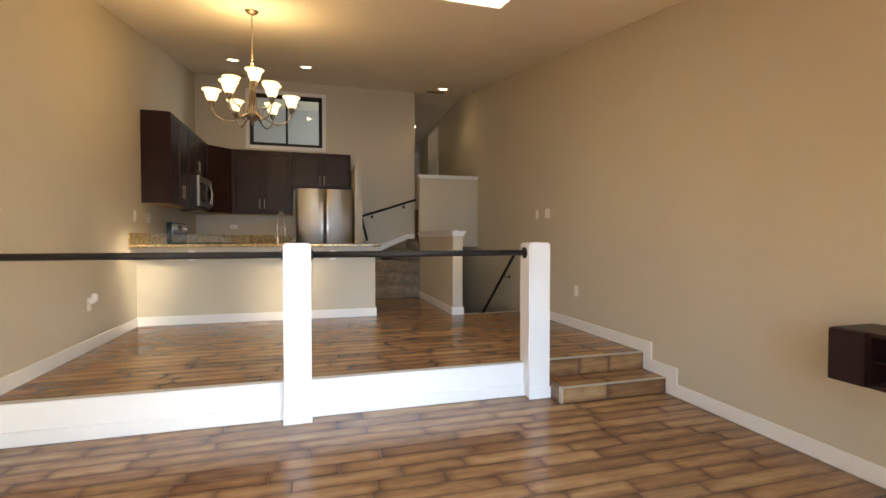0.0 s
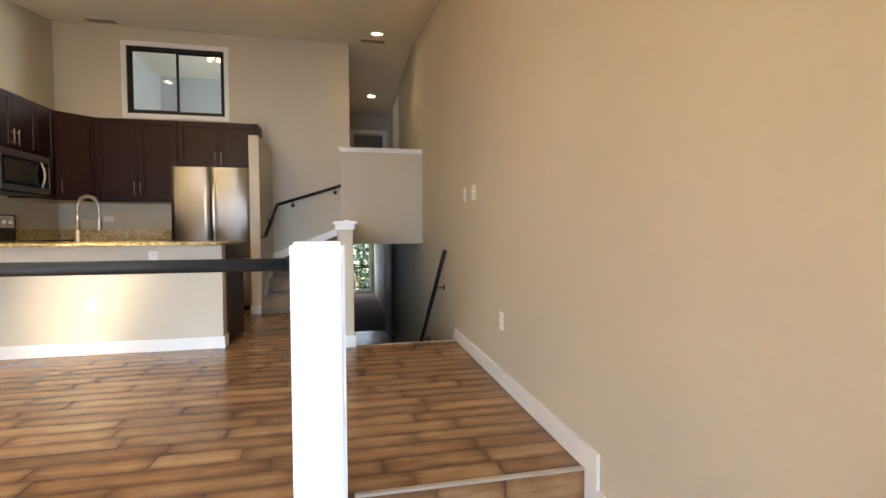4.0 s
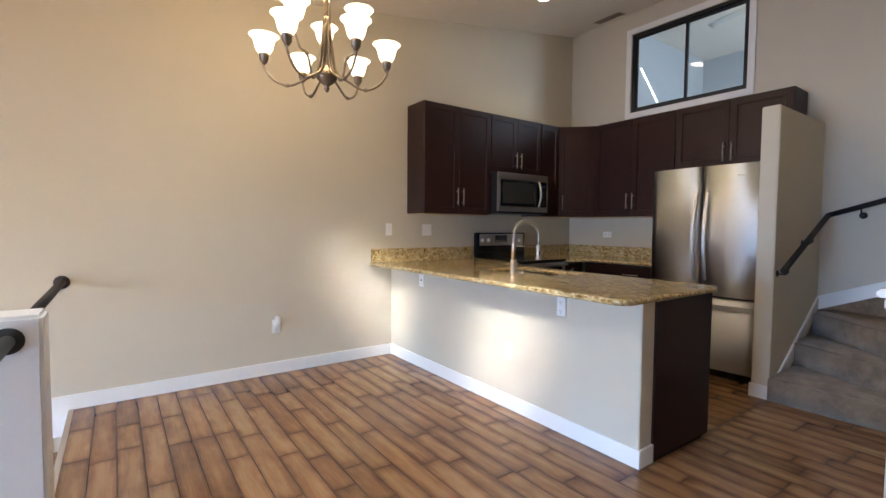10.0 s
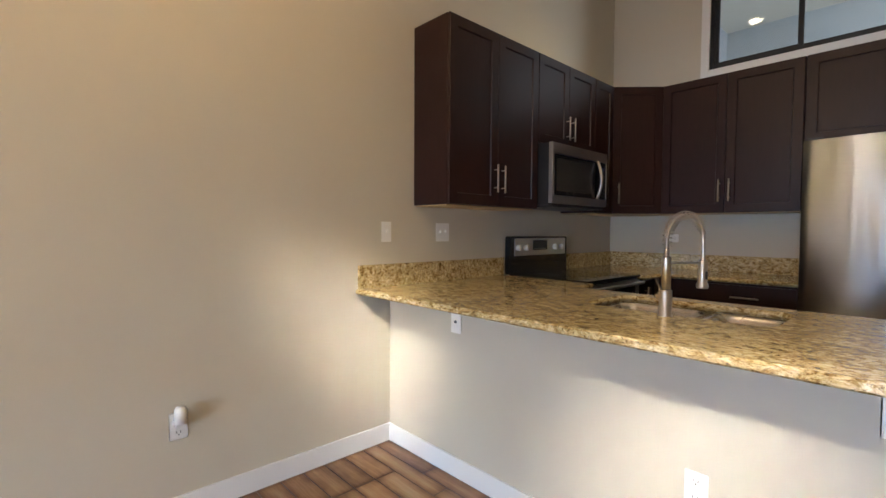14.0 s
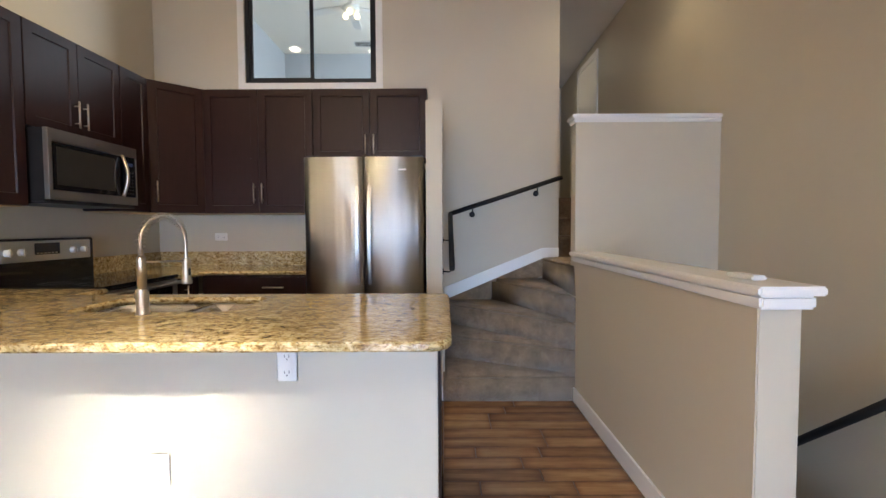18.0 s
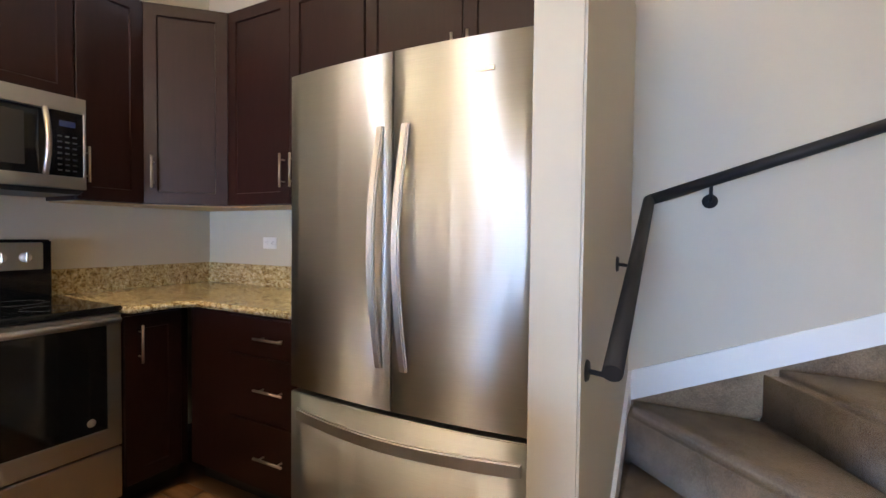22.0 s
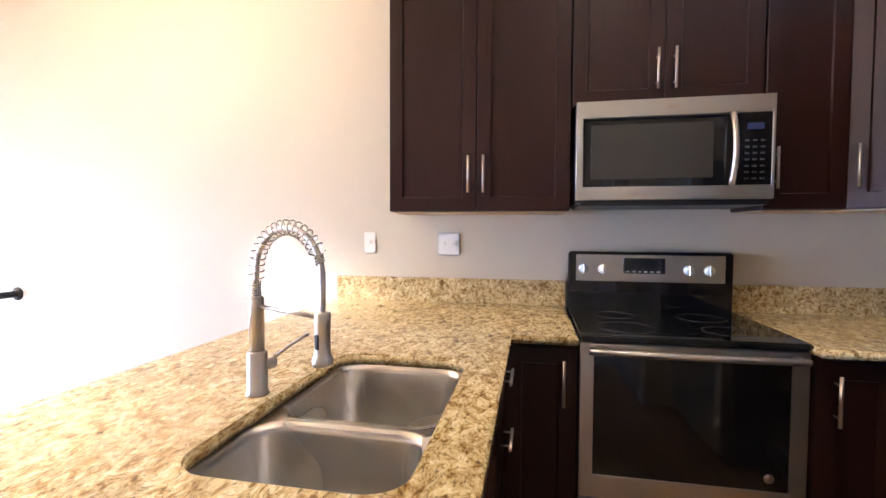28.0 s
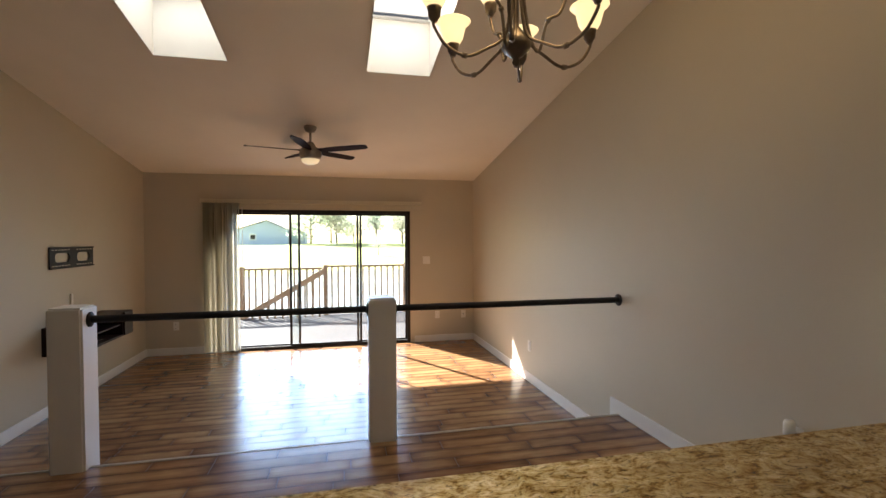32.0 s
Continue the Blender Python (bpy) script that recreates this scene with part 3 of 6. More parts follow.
def far_point(deg):
    a = radians(deg)
    d = Vector((-math.cos(a), math.sin(a)))
    t = min((x for x in ((SWR - PIV.x) / d.x if abs(d.x) > 1e-6 else 99, (YB - PIV.y) / d.y if d.y > 1e-6 else 99)))
    return PIV + d * t


RISE = 0.195
ANG = (0, 27, 43.5, 64, 89)
CORNER = Vector((SWR, YB))
for k in range(5):
    z = RISE * (k + 1)
    a = far_point(ANG[k])
    poly = [PIV, a]
    if ANG[k] < 48:
        poly.append(CORNER)
    poly += [Vector((-1.04, YB))]
    bm = prism([(v.x, v.y) for v in poly], "z", z - RISE - 0.02, z, 0.0)
    es = [e for e in bm.edges if all(abs(v.co.z - z) < 1e-4 for v in e.verts)]
    bmesh.ops.bevel(bm, geom=es, offset=0.03, segments=4, affect="EDGES")
    for f in bm.faces:
        f.smooth = True
    single("winder_step", bm, M_CARPET, "wedge-shaped stair step covered in taupe carpet", "stair step", "carpeted winder steps", "structure")
setting("landing", box(-1.04, 0.0, 2.02, YB + 0.12, 0.86, 0.975, 0.02), M_CARPET, "small taupe carpeted landing", "landing")
for k in range(3):
    single("carpet_step", joined(box(WX, 0, YB + 0.10 + 0.26 * k, YB + 0.20 + 0.26 * k, 0.975 + 0.20 * (k + 1) - 0.05, 0.975 + 0.20 * (k + 1) + 0.001, 0.02, 3), box(WX, 0, YB + 0.12 + 0.26 * k, YB + 0.12 + 0.26 * (k + 1) + (3.0 if k == 2 else 0.02), 0.975 + 0.20 * k - 0.05, 0.975 + 0.20 * (k + 1), 0.025)), M_CARPET, "straight stair step covered in taupe carpet", "stair step", "carpeted upper steps", "structure")

# sloped skirting of the winding stairs
baseboard("skirting_fridge_wall", prism([(SWY - T, 0.0), (SWY + 0.1, 0.0), (YB, 0.57), (YB, 0.695), (SWY + 0.07, H + 0.02), (SWY - T, H)], "x", SWR, SWR + T))
baseboard("skirting_back_wall", prism([(SWR + T, 0.58), (-1.05, 0.975), (WX, 0.985), (WX, 1.066), (-1.07, 1.066), (SWR + T, 0.70)], "y", YB - T, YB))
setting("under_skirting_strip", prism([(SWR + T, 0.40), (-1.03, 0.82), (-1.03, 0.98), (SWR + T, 0.585)], "y", YB - 0.010, YB), M_CARPET, "taupe carpet-coloured strip under the skirting", "carpet")
baseboard("baseboard_fridge_wall", box(SWL - 0.01, SWR + 0.012, SWY - T, SWY, 0.0, H, 0.002))
baseboard("baseboard_hall", box(-T, 0.0, 1.8, 6.45, ZD, ZD + 0.09, 0.002))

# ---- kitchen ----
M_MAPLE = paint("unfinished_maple", (0.50, 0.34, 0.17), 0.55, 0.1, 80, 0.1, 6)


def slab(outer, holes, z0, z1, ease=0.006):
    """A flat slab with eased upper and lower edges and holes through it."""
    bm = bmesh.new()
    edges = []
    for loop in (outer, *holes):
        vs = [bm.verts.new((x, y, z0)) for x, y in loop]
        edges += [bm.edges.new((vs[i], vs[(i + 1) % len(vs)])) for i in range(len(vs))]
    bmesh.ops.triangle_fill(bm, use_beauty=True, use_dissolve=True, edges=edges, normal=(0, 0, -1))
    ex = bmesh.ops.extrude_face_region(bm, geom=bm.faces[:])
    for v in (g for g in ex["geom"] if isinstance(g, bmesh.types.BMVert)):
        v.co.z = z1
    bmesh.ops.recalc_face_normals(bm, faces=bm.faces)
    rim = [e for e in bm.edges if len(e.link_faces) == 2 and {round(abs(f.normal.z)) for f in e.link_faces} == {0, 1}]
    bmesh.ops.bevel(bm, geom=rim, offset=ease, segments=3, affect="EDGES")
    for f in bm.faces:
        f.smooth = abs(f.normal.z) < 0.99 and f.calc_area() < 0.02
    return bm


def shaker(w, h, t=0.02, rail=0.062):
    """A door panel from (0, 0) to (w, h) in x and z, with its front at y = -t and a sunk middle."""
    bm = box(0, w, -t, 0, 0, h)
    bm.normal_update()
    front = [f for f in bm.faces if f.normal.y < -0.9]
    rim = min(rail, w * 0.24)
    bmesh.ops.inset_region(bm, faces=front, thickness=rim, depth=0, use_even_offset=True)
    bm.normal_update()
    inner = [f for f in bm.faces if f.normal.y < -0.9 and all(rim * 0.5 < v.co.x < w - rim * 0.5 for v in f.verts)]
    bmesh.ops.inset_region(bm, faces=inner, thickness=0.004, depth=0, use_even_offset=True)
    bm.normal_update()
    core = [f for f in bm.faces if f.normal.y < -0.9 and all(rim + 0.003 < v.co.x < w - rim - 0.003 for v in f.verts)]
    for v in {v for f in core for v in f.verts}:
        v.co.y += 0.009
    outer = [e for e in bm.edges if all(abs(v.co.y + t) < 1e-5 and (v.co.x < 1e-5 or v.co.x > w - 1e-5 or v.co.z < 1e-5 or v.co.z > h - 1e-5) for v in e.verts)]
    bmesh.ops.bevel(bm, geom=outer, offset=0.002, segments=1, affect="EDGES")
    return bm


def bar_handle(x, y, z, length, upright=True):
    """A square-ended bar handle on two posts; y is the front that it stands on."""
    o = length / 2
    if upright:
        bits = [tube([(x, y - 0.032, z - o), (x, y - 0.032, z + o)], 0.006, 10)]
        bits += [tube([(x, y, z + s * (o - 0.03)), (x, y - 0.032, z + s * (o - 0.03))], 0.004, 8) for s in (-1, 1)]
    else:
        bits = [tube([(x - o, y - 0.032, z), (x + o, y - 0.032, z)], 0.006, 10)]
        bits += [tube([(x + s * (o - 0.03), y, z), (x + s * (o - 0.03), y - 0.032, z)], 0.004, 8) for s in (-1, 1)]
    return joined(*bits)


def cabinet(name, label, w, h, d, fronts, m, group, toe=0.0, under=False):
    """A cabinet with its back at y = 0 and its front towards -y. fronts: (x0, x1, z0, z1, kind, handle x, handle z)."""
    c = thing(name, (0, 0, 0), label, "cabinet", group)
    part("body", box(0, w, -d, 0, toe, h, 0.002, 1), M_CAB, c)
    if toe:
        part("toe_kick", box(0.0, w, -d + 0.07, -0.02, 0, toe), M_BLACK_PLASTIC, c)
    if under:
        part("bottom_panel", box(0.012, w - 0.012, -d + 0.012, -0.005, -0.006, -0.0005), M_MAPLE, c, "unfinished pale wood underside")
    for x0, x1, z0, z1, kind, hx, hz in fronts:
        f = shaker(x1 - x0, z1 - z0) if kind == "door" else box(0, x1 - x0, -0.02, 0, 0, z1 - z0, 0.003, 2)
        turned(f, Matrix.Translation((x0, -d, z0)))
        dr = part("door" if kind == "door" else "drawer_front", f, M_CAB, c)
        if hx is not None:
            part("handle", bar_handle(hx, -d - 0.02, hz, 0.17, kind == "door"), M_CHROME, dr, "satin metal bar handle")
    c.matrix_basis = m
    return c


UP = 1.065
CB0 = 1.392
g = 0.003


def pair(w, z0, z1, hz, split=0.5):
    s = w * split
    return [(g, s - g / 2, z0, z1, "door", s - 0.035, hz), (s + g / 2, w - g, z0, z1, "door", s + 0.035, hz)]


UPPERS = "wall cabinets"
cabinet("wall_cabinet", "dark espresso two-door wall cabinet with bar handles", 0.845, UP, 0.29, pair(0.845, g, UP - g, 0.17), pose(XL, 0.352, CB0, 0, 0, 90), UPPERS, under=True)
cabinet("wall_cabinet", "short dark espresso cabinet above the microwave", 0.766, 0.607, 0.29, pair(0.766, g, 0.607 - g, 0.14), pose(XL, 1.2, 1.85, 0, 0, 90), UPPERS)
cabinet("wall_cabinet", "narrow dark espresso wall cabinet beside the microwave", 0.308, UP, 0.29, [(g, 0.308 - g, g, UP - g, "door", 0.04, 0.17)], pose(XL, 1.969, CB0, 0, 0, 90), UPPERS, under=True)
cabinet("wall_cabinet", "dark espresso two-door wall cabinet over the counter", 0.945, UP, 0.29, pair(0.945, g, UP - g, 0.17), pose(-4.068, YB, CB0), UPPERS, under=True)
cabinet("wall_cabinet", "dark espresso two-door cabinet above the refrigerator", 0.985, 0.602, 0.29, pair(0.985, g, 0.602 - g, 0.12), pose(-3.12, YB, 1.855), UPPERS)
corner = thing("corner_cabinet", (0, 0, 0), "diagonal dark espresso corner wall cabinet", "cabinet", UPPERS)
part("body", prism([(XL, 2.28), (XL + 0.29, 2.28), (-4.07, YB - 0.29), (-4.07, YB), (XL, YB)], "z", CB0, CB0 + UP), M_CAB, corner)
part("bottom_panel", prism([(XL + 0.01, 2.28), (XL + 0.285, 2.28), (-4.08, YB - 0.285), (-4.08, YB - 0.01), (XL + 0.01, YB - 0.01)], "z", CB0 - 0.006, CB0 - 0.0005), M_MAPLE, corner, "unfinished pale wood underside")
DW = math.hypot(-4.07 - XL - 0.29, YB - 0.29 - 2.28)
DM = pose(XL + 0.29, 2.28, CB0, 0, 0, math.degrees(math.atan2(YB - 0.29 - 2.28, -4.07 - XL - 0.29)))
dd = part("door", turned(turned(shaker(DW - 0.02, UP - 2 * g), Matrix.Translation((0.01, -0.001, g))), DM), M_CAB, corner)
part("handle", turned(bar_handle(0.055, -0.021, 0.17, 0.17), DM), M_CHROME, dd, "satin metal bar handle")

BASES = "base cabinets"


def drawers(x0, x1, hx):
    return [(x0, x1, 0.70, 0.868, "drawer", hx, 0.785), (x0, x1, 0.41, 0.695, "drawer", hx, 0.56), (x0, x1, 0.11, 0.405, "drawer", hx, 0.26)]


cabinet("base_cabinet", "dark espresso base cabinet with three drawers", 0.885, 0.88, 0.60, drawers(0.30, 0.88, 0.59), pose(-3.955, YB, 0), BASES, 0.1)
cabinet("base_cabinet", "narrow dark espresso base cabinet beside the range", 0.30, 0.88, 0.68, [(g, 0.255, 0.11, 0.868, "door", 0.06, 0.74)], pose(XL, 1.972, 0, 0, 0, 90), BASES, 0.1)
cabinet("base_cabinet", "narrow dark espresso base cabinet by the sink counter", 0.27, 0.88, 0.68, [(g, 0.265, 0.11, 0.868, "door", 0.22, 0.74)], pose(XL, 0.932, 0, 0, 0, 90), BASES, 0.1)
cabinet("base_cabinet", "dark espresso base cabinet with a stack of drawers", 0.46, 0.88, 0.62, drawers(0.01, 0.455, 0.23), pose(-3.62, 0.295, 0, 0, 0, 180), BASES, 0.1)
cabinet("sink_cabinet", "dark espresso two-door cabinet under the sink", 0.90, 0.62, 0.62, pair(0.90, 0.11, 0.61, 0.5), pose(-2.715, 0.295, 0, 0, 0, 180), BASES, 0.1)
cabinet("base_cabinet", "dark espresso end cabinet of the peninsula", 0.68, 0.88, 0.62, [(g, 0.67, 0.11, 0.868, "door", 0.61, 0.74)], pose(-2.032, 0.295, 0, 0, 0, 180), BASES, 0.1)
ep = thing("end_panel", (-2.018, 0.60, 0.0), "tall dark espresso panel closing the peninsula end", "panel")
part("board", box(-2.030, -2.007, 0.295, 0.925, 0.0, 0.88, 0.002, 1), M_CAB, ep)

knee = thing("knee_wall", (-3.2, 0.27, 0.0), "beige painted peninsula wall with white baseboard", "peninsula wall", kind="structure")
part("wall_body", box(XL, -2.016, 0.17, 0.293, 0.0, 0.882, 0.004), M_WALL, knee)
part("base_board", box(XL + T, -2.002, 0.17 - T, 0.17, 0.0, H, 0.002), M_TRIM, knee)
part("base_board_end", box(-2.016, -2.002, 0.17, 0.294, 0.0, H, 0.002), M_TRIM, knee)

SINK = (-3.575, -2.86, 0.455, 0.848)
SM = -3.148                              # middle of the sink's divider
CI = -3.93                               # inner edge of the side worktops
CT = (0.884, 0.915)
outer = [(XL, -0.062)] + rounded(-3.0, -1.968, -0.062, 0.962, 0.075, 8, (0, 1, 1, 0))[1:-1] + [(CI, 0.962), (CI, 1.202), (XL, 1.202)]
top = thing("worktop", (-3.2, 0.5, CT[0]), "polished golden-brown granite worktop with an eased edge", "worktop", "granite worktops")
part("slab", slab(outer, [rounded(*SINK, 0.07)], *CT), M_GRANITE, top)
part("backsplash", box(XL, XL + 0.02, -0.05, 1.202, CT[1], 1.045, 0.002), M_GRANITE, top)
top2 = thing("worktop", (-3.8, 2.5, CT[0]), "polished golden-brown granite corner worktop", "worktop", "granite worktops")
part("slab", slab([(XL, 1.97), (CI, 1.97), (CI, 2.18), (CI + 0.06, 2.24), (-3.055, 2.24), (-3.055, YB), (XL, YB)], [], *CT), M_GRANITE, top2)
part("side_splash", box(XL, XL + 0.02, 1.97, YB - 0.02, CT[1], 1.045, 0.002), M_GRANITE, top2)
part("back_splash", box(XL, -3.055, YB - 0.02, YB, CT[1], 1.045, 0.002), M_GRANITE, top2)


def bowl(x0, x1, y0, y1, depth):
    """An open steel bowl with rounded corners, hung below the slab."""
    z = CT[0] - 0.001
    loops = []
    for inset, dz, r in ((-0.012, 0.0, 0.075), (0.0, 0.0, 0.07), (0.006, -0.02, 0.07), (0.016, -depth + 0.04, 0.065), (0.022, -depth + 0.018, 0.062), (0.036, -depth + 0.005, 0.055), (0.06, -depth, 0.04)):
        loops.append([(x, y, z + dz) for x, y in rounded(x0 + inset, x1 - inset, y0 + inset, y1 - inset, r)])
    bm = bmesh.new()
    rings = [[bm.verts.new(p) for p in lp] for lp in loops]
    n = len(rings[0])
    for a, b in zip(rings, rings[1:]):
        for k in range(n):
            bm.faces.new((a[k], a[(k + 1) % n], b[(k + 1) % n], b[k])).smooth = True
    bm.faces.new(rings[-1])
    bmesh.ops.recalc_face_normals(bm, faces=bm.faces)
    bmesh.ops.reverse_faces(bm, faces=bm.faces)
    return bm


sink = thing("sink", (-3.2, 0.65, 0.66), "double-bowl brushed steel undermount sink", "sink")
bl = part("bowl", bowl(SINK[0] + 0.004, SM - 0.015, SINK[2] + 0.004, SINK[3] - 0.004, 0.21), M_SINK, sink)
part("drain", lathe([(0, 0.004), (0.03, 0.004), (0.045, 0.008), (0.05, 0.001)], 20, (-3.36, 0.65, CT[0] - 0.21)), M_CHROME, bl)
bl = part("bowl", bowl(SM + 0.015, SINK[1] - 0.004, SINK[2] + 0.004, SINK[3] - 0.004, 0.21), M_SINK, sink)
part("drain", lathe([(0, 0.004), (0.03, 0.004), (0.045, 0.008), (0.05, 0.001)], 20, (-3.0, 0.65, CT[0] - 0.21)), M_CHROME, bl)
part("flange", slab([(SINK[0] - 0.02, SINK[2] - 0.02), (SINK[1] + 0.02, SINK[2] - 0.02), (SINK[1] + 0.02, SINK[3] + 0.02), (SINK[0] - 0.02, SINK[3] + 0.02)], [rounded(SINK[0] + 0.004, SM - 0.015, SINK[2] + 0.004, SINK[3] - 0.004, 0.07), rounded(SM + 0.015, SINK[1] - 0.004, SINK[2] + 0.004, SINK[3] - 0.004, 0.07)], CT[0] - 0.004, CT[0] - 0.0015, 0.0005), M_SINK, sink)
part("divider", box(SM - 0.017, SM + 0.017, SINK[2] + 0.03, SINK[3] - 0.03, CT[0] - 0.05, CT[0] - 0.004, 0.003, 2), M_SINK, sink)

FX, FY = -3.196, 0.401
fa = thing("faucet", (FX, FY, CT[1]), "tall satin nickel spring faucet with a pull-down spray", "faucet")
FR_ = Matrix.Translation((FX, FY, CT[1])) @ Matrix.Rotation(radians(-18.7), 4, "Z")
R, CZ = 0.1045, 0.287


def coiled(path, per_turn, radius):
    """A wire wound round a path given as close points."""
    out = []
    for i, p in enumerate(path[:-1]):
        d = (path[i + 1] - p).normalized()
        side = Vector((1, 0, 0))
        th = i * 2 * math.pi / per_turn
        out.append(p + radius * (math.cos(th) * side + math.sin(th) * d.cross(side)))
    return out


def finely(points, step):
    out = []
    for a, b in zip(points, points[1:]):
        n = max(1, round((b - a).length / step))
        out += [a.lerp(b, k / n) for k in range(n)]
    return out + [points[-1]]


base = part("base", turned(lathe([(0, 0), (0.0265, 0.0), (0.0265, 0.004), (0.0235, 0.008), (0.0235, 0.098), (0.0222, 0.102), (0.017, 0.103), (0, 0.103)], 24), FR_), M_CHROME, fa)
part("column", turned(lathe([(0, 0.10), (0.0175, 0.10), (0.0165, 0.225), (0.0155, 0.23), (0.009, 0.231), (0, 0.231)], 20), FR_), M_CHROME, fa)
arc = [Vector((0, 0, 0.225)), Vector((0, 0, CZ))]
arc += [Vector((0, R - R * math.cos(a), CZ + R * math.sin(a))) for a in (math.pi * k / 24 for k in range(1, 25))]
arc += [Vector((0, 2 * R, CZ - 0.02 * k)) for k in range(1, 6)]
part("hose", turned(tube(arc, 0.0068, 10), FR_), M_CHROME, fa)
fine = finely(arc, 0.0015)
low = [p for p in fine if p.y < 0.001 and p.z < 0.268]
top = [p for p in fine if not (p.y < 0.001 and p.z < 0.268) and not (p.y > R and p.z < CZ + 0.45 * R)]
end = [p for p in fine if p.y > R and CZ + 0.25 * R < p.z < CZ + 0.45 * R]
part("tight_coil", turned(tube(coiled(low, 4, 0.0125), 0.0021, 6), FR_), M_CHROME, fa)
part("spring", turned(tube(coiled(top, 11, 0.0172), 0.0018, 6), FR_), M_CHROME, fa)
part("end_coil", turned(tube(coiled(end, 4, 0.0125), 0.0021, 6), FR_), M_CHROME, fa)
sh = part("spray_head", turned(lathe([(0, 0.0), (0.021, 0.0), (0.0225, 0.006), (0.0225, 0.016), (0.018, 0.024), (0.0165, 0.085), (0.0172, 0.087), (0.0172, 0.112), (0.010, 0.116), (0, 0.116)], 20, (0, 2 * R, 0.098)), FR_), M_CHROME, fa)
part("spray_button", turned(box(0.0145, 0.0195, 2 * R - 0.006, 2 * R + 0.006, 0.135, 0.168, 0.002), FR_), M_BLACK_PLASTIC, sh)
part("support_arm", turned(tube([(0, 0.012, 0.208), (0, 2 * R - 0.014, 0.200)], 0.0045, 10), FR_), M_CHROME, fa)
lv = part("lever_hub", turned(lathe([(0, 0.0), (0.0185, 0.0), (0.0185, 0.036), (0.0165, 0.042), (0, 0.043)], 20), FR_ @ pose(0, 0.0, 0.072, -90, 0, 72)), M_CHROME, fa)
part("lever", turned(tube([(-0.036, 0.016, 0.080), (-0.062, 0.038, 0.106), (-0.10, 0.062, 0.130)], 0.0042, 8), FR_), M_CHROME, lv)

# refrigerator
FR = (-3.042, -2.146)
fm = (FR[0] + FR[1]) / 2


def bowed(x0, x1, z0, z1, y_back, y_edge, bow, cx, half):
    """A door skin whose front bows towards the room."""
    pts = [(x0, y_back)]
    n = 10
    for k in range(n + 1):
        x = x0 + (x1 - x0) * k / n
        pts.append((x, y_edge - bow * (1 - ((x - cx) / half) ** 2)))
    pts.append((x1, y_back))
    bm = prism(pts, "z", z0, z1)
    for f in bm.faces:
        f.smooth = abs(f.normal.z) < 0.5 and f.normal.y < -0.9
    return bm


fr = thing("refrigerator", (fm, 2.5, 0.0), "stainless steel french-door refrigerator with a bottom freezer", "refrigerator")
part("body", box(FR[0] + 0.005, FR[1] - 0.005, 2.12, YB - 0.02, 0.03, 1.76), M_BLACK_PLASTIC, fr, "dark grey cabinet sides")
for s, (x0, x1) in ((-1, (FR[0], fm - 0.003)), (1, (fm + 0.003, FR[1]))):
    dr = part("door", bowed(x0, x1, 0.70, 1.79, 2.11, 2.048, 0.03, fm, 0.455), M_STEEL, fr)
    hx = fm + s * 0.045
    pts = [(hx, 2.023 - 0.005 - 0.05 * math.sin(math.pi * k / 16), 0.83 + 0.74 * k / 16) for k in range(17)]
    hb = bmesh.new()
    rings = []
    for p in pts:
        rings.append([hb.verts.new((p[0] + a, p[1] + b, p[2])) for a, b in ((-0.013, -0.008), (0.013, -0.008), (0.013, 0.008), (-0.013, 0.008))])
    for a, b in zip(rings, rings[1:]):
        for k in range(4):
            hb.faces.new((a[k], a[(k + 1) % 4], b[(k + 1) % 4], b[k]))
    hb.faces.new(rings[0][::-1])
    hb.faces.new(rings[-1])
    bmesh.ops.recalc_face_normals(hb, faces=hb.faces)
    bmesh.ops.bevel(hb, geom=[e for e in hb.edges if abs((e.verts[0].co - e.verts[1].co).normalized().z) > 0.5], offset=0.004, segments=2, affect="EDGES")
    part("handle", hb, M_HANDLE, dr, "long curved brushed metal handle")
    if s > 0:
        part("badge", box(fm + 0.22, fm + 0.32, 2.028, 2.04, 1.69, 1.702, 0.001, 1), M_CHROME, dr)
fz = part("freezer_drawer", bowed(FR[0], FR[1], 0.085, 0.68, 2.11, 2.048, 0.03, fm, 0.455), M_STEEL, fr)
part("pocket_strip", bowed(FR[0] + 0.004, FR[1] - 0.004, 0.645, 0.683, 2.11, 2.052, 0.03, fm, 0.455), M_STEEL_H, fz, "bright recessed top strip")
hb = bmesh.new()
rings = []
for k in range(19):
    u = k / 18
    x, y, z = FR[0] + 0.05 + 0.81 * u, 2.026 - 0.055 * math.sin(math.pi * u), 0.615
    rings.append([hb.verts.new((x, y + a, z + b)) for a, b in ((-0.008, -0.021), (0.008, -0.021), (0.008, 0.021), (-0.008, 0.021))])
for a, b in zip(rings, rings[1:]):
    for k in range(4):
        hb.faces.new((a[k], a[(k + 1) % 4], b[(k + 1) % 4], b[k]))
hb.faces.new(rings[0][::-1])
hb.faces.new(rings[-1])
bmesh.ops.recalc_face_normals(hb, faces=hb.faces)
bmesh.ops.bevel(hb, geom=[e for e in hb.edges if abs((e.verts[0].co - e.verts[1].co).normalized().x) > 0.5], offset=0.005, segments=2, affect="EDGES")
part("handle", hb, M_HANDLE, fz, "wide curved brushed metal handle")
part("grille", box(FR[0] + 0.02, FR[1] - 0.02, 2.095, 2.12, 0.012, 0.08, 0.004), M_BLACK_PLASTIC, fr)
part("hinge_cover", box(FR[1] - 0.09, FR[1] - 0.01, 2.07, 2.15, 1.79, 1.808, 0.005), M_BLACK_PLASTIC, fr)
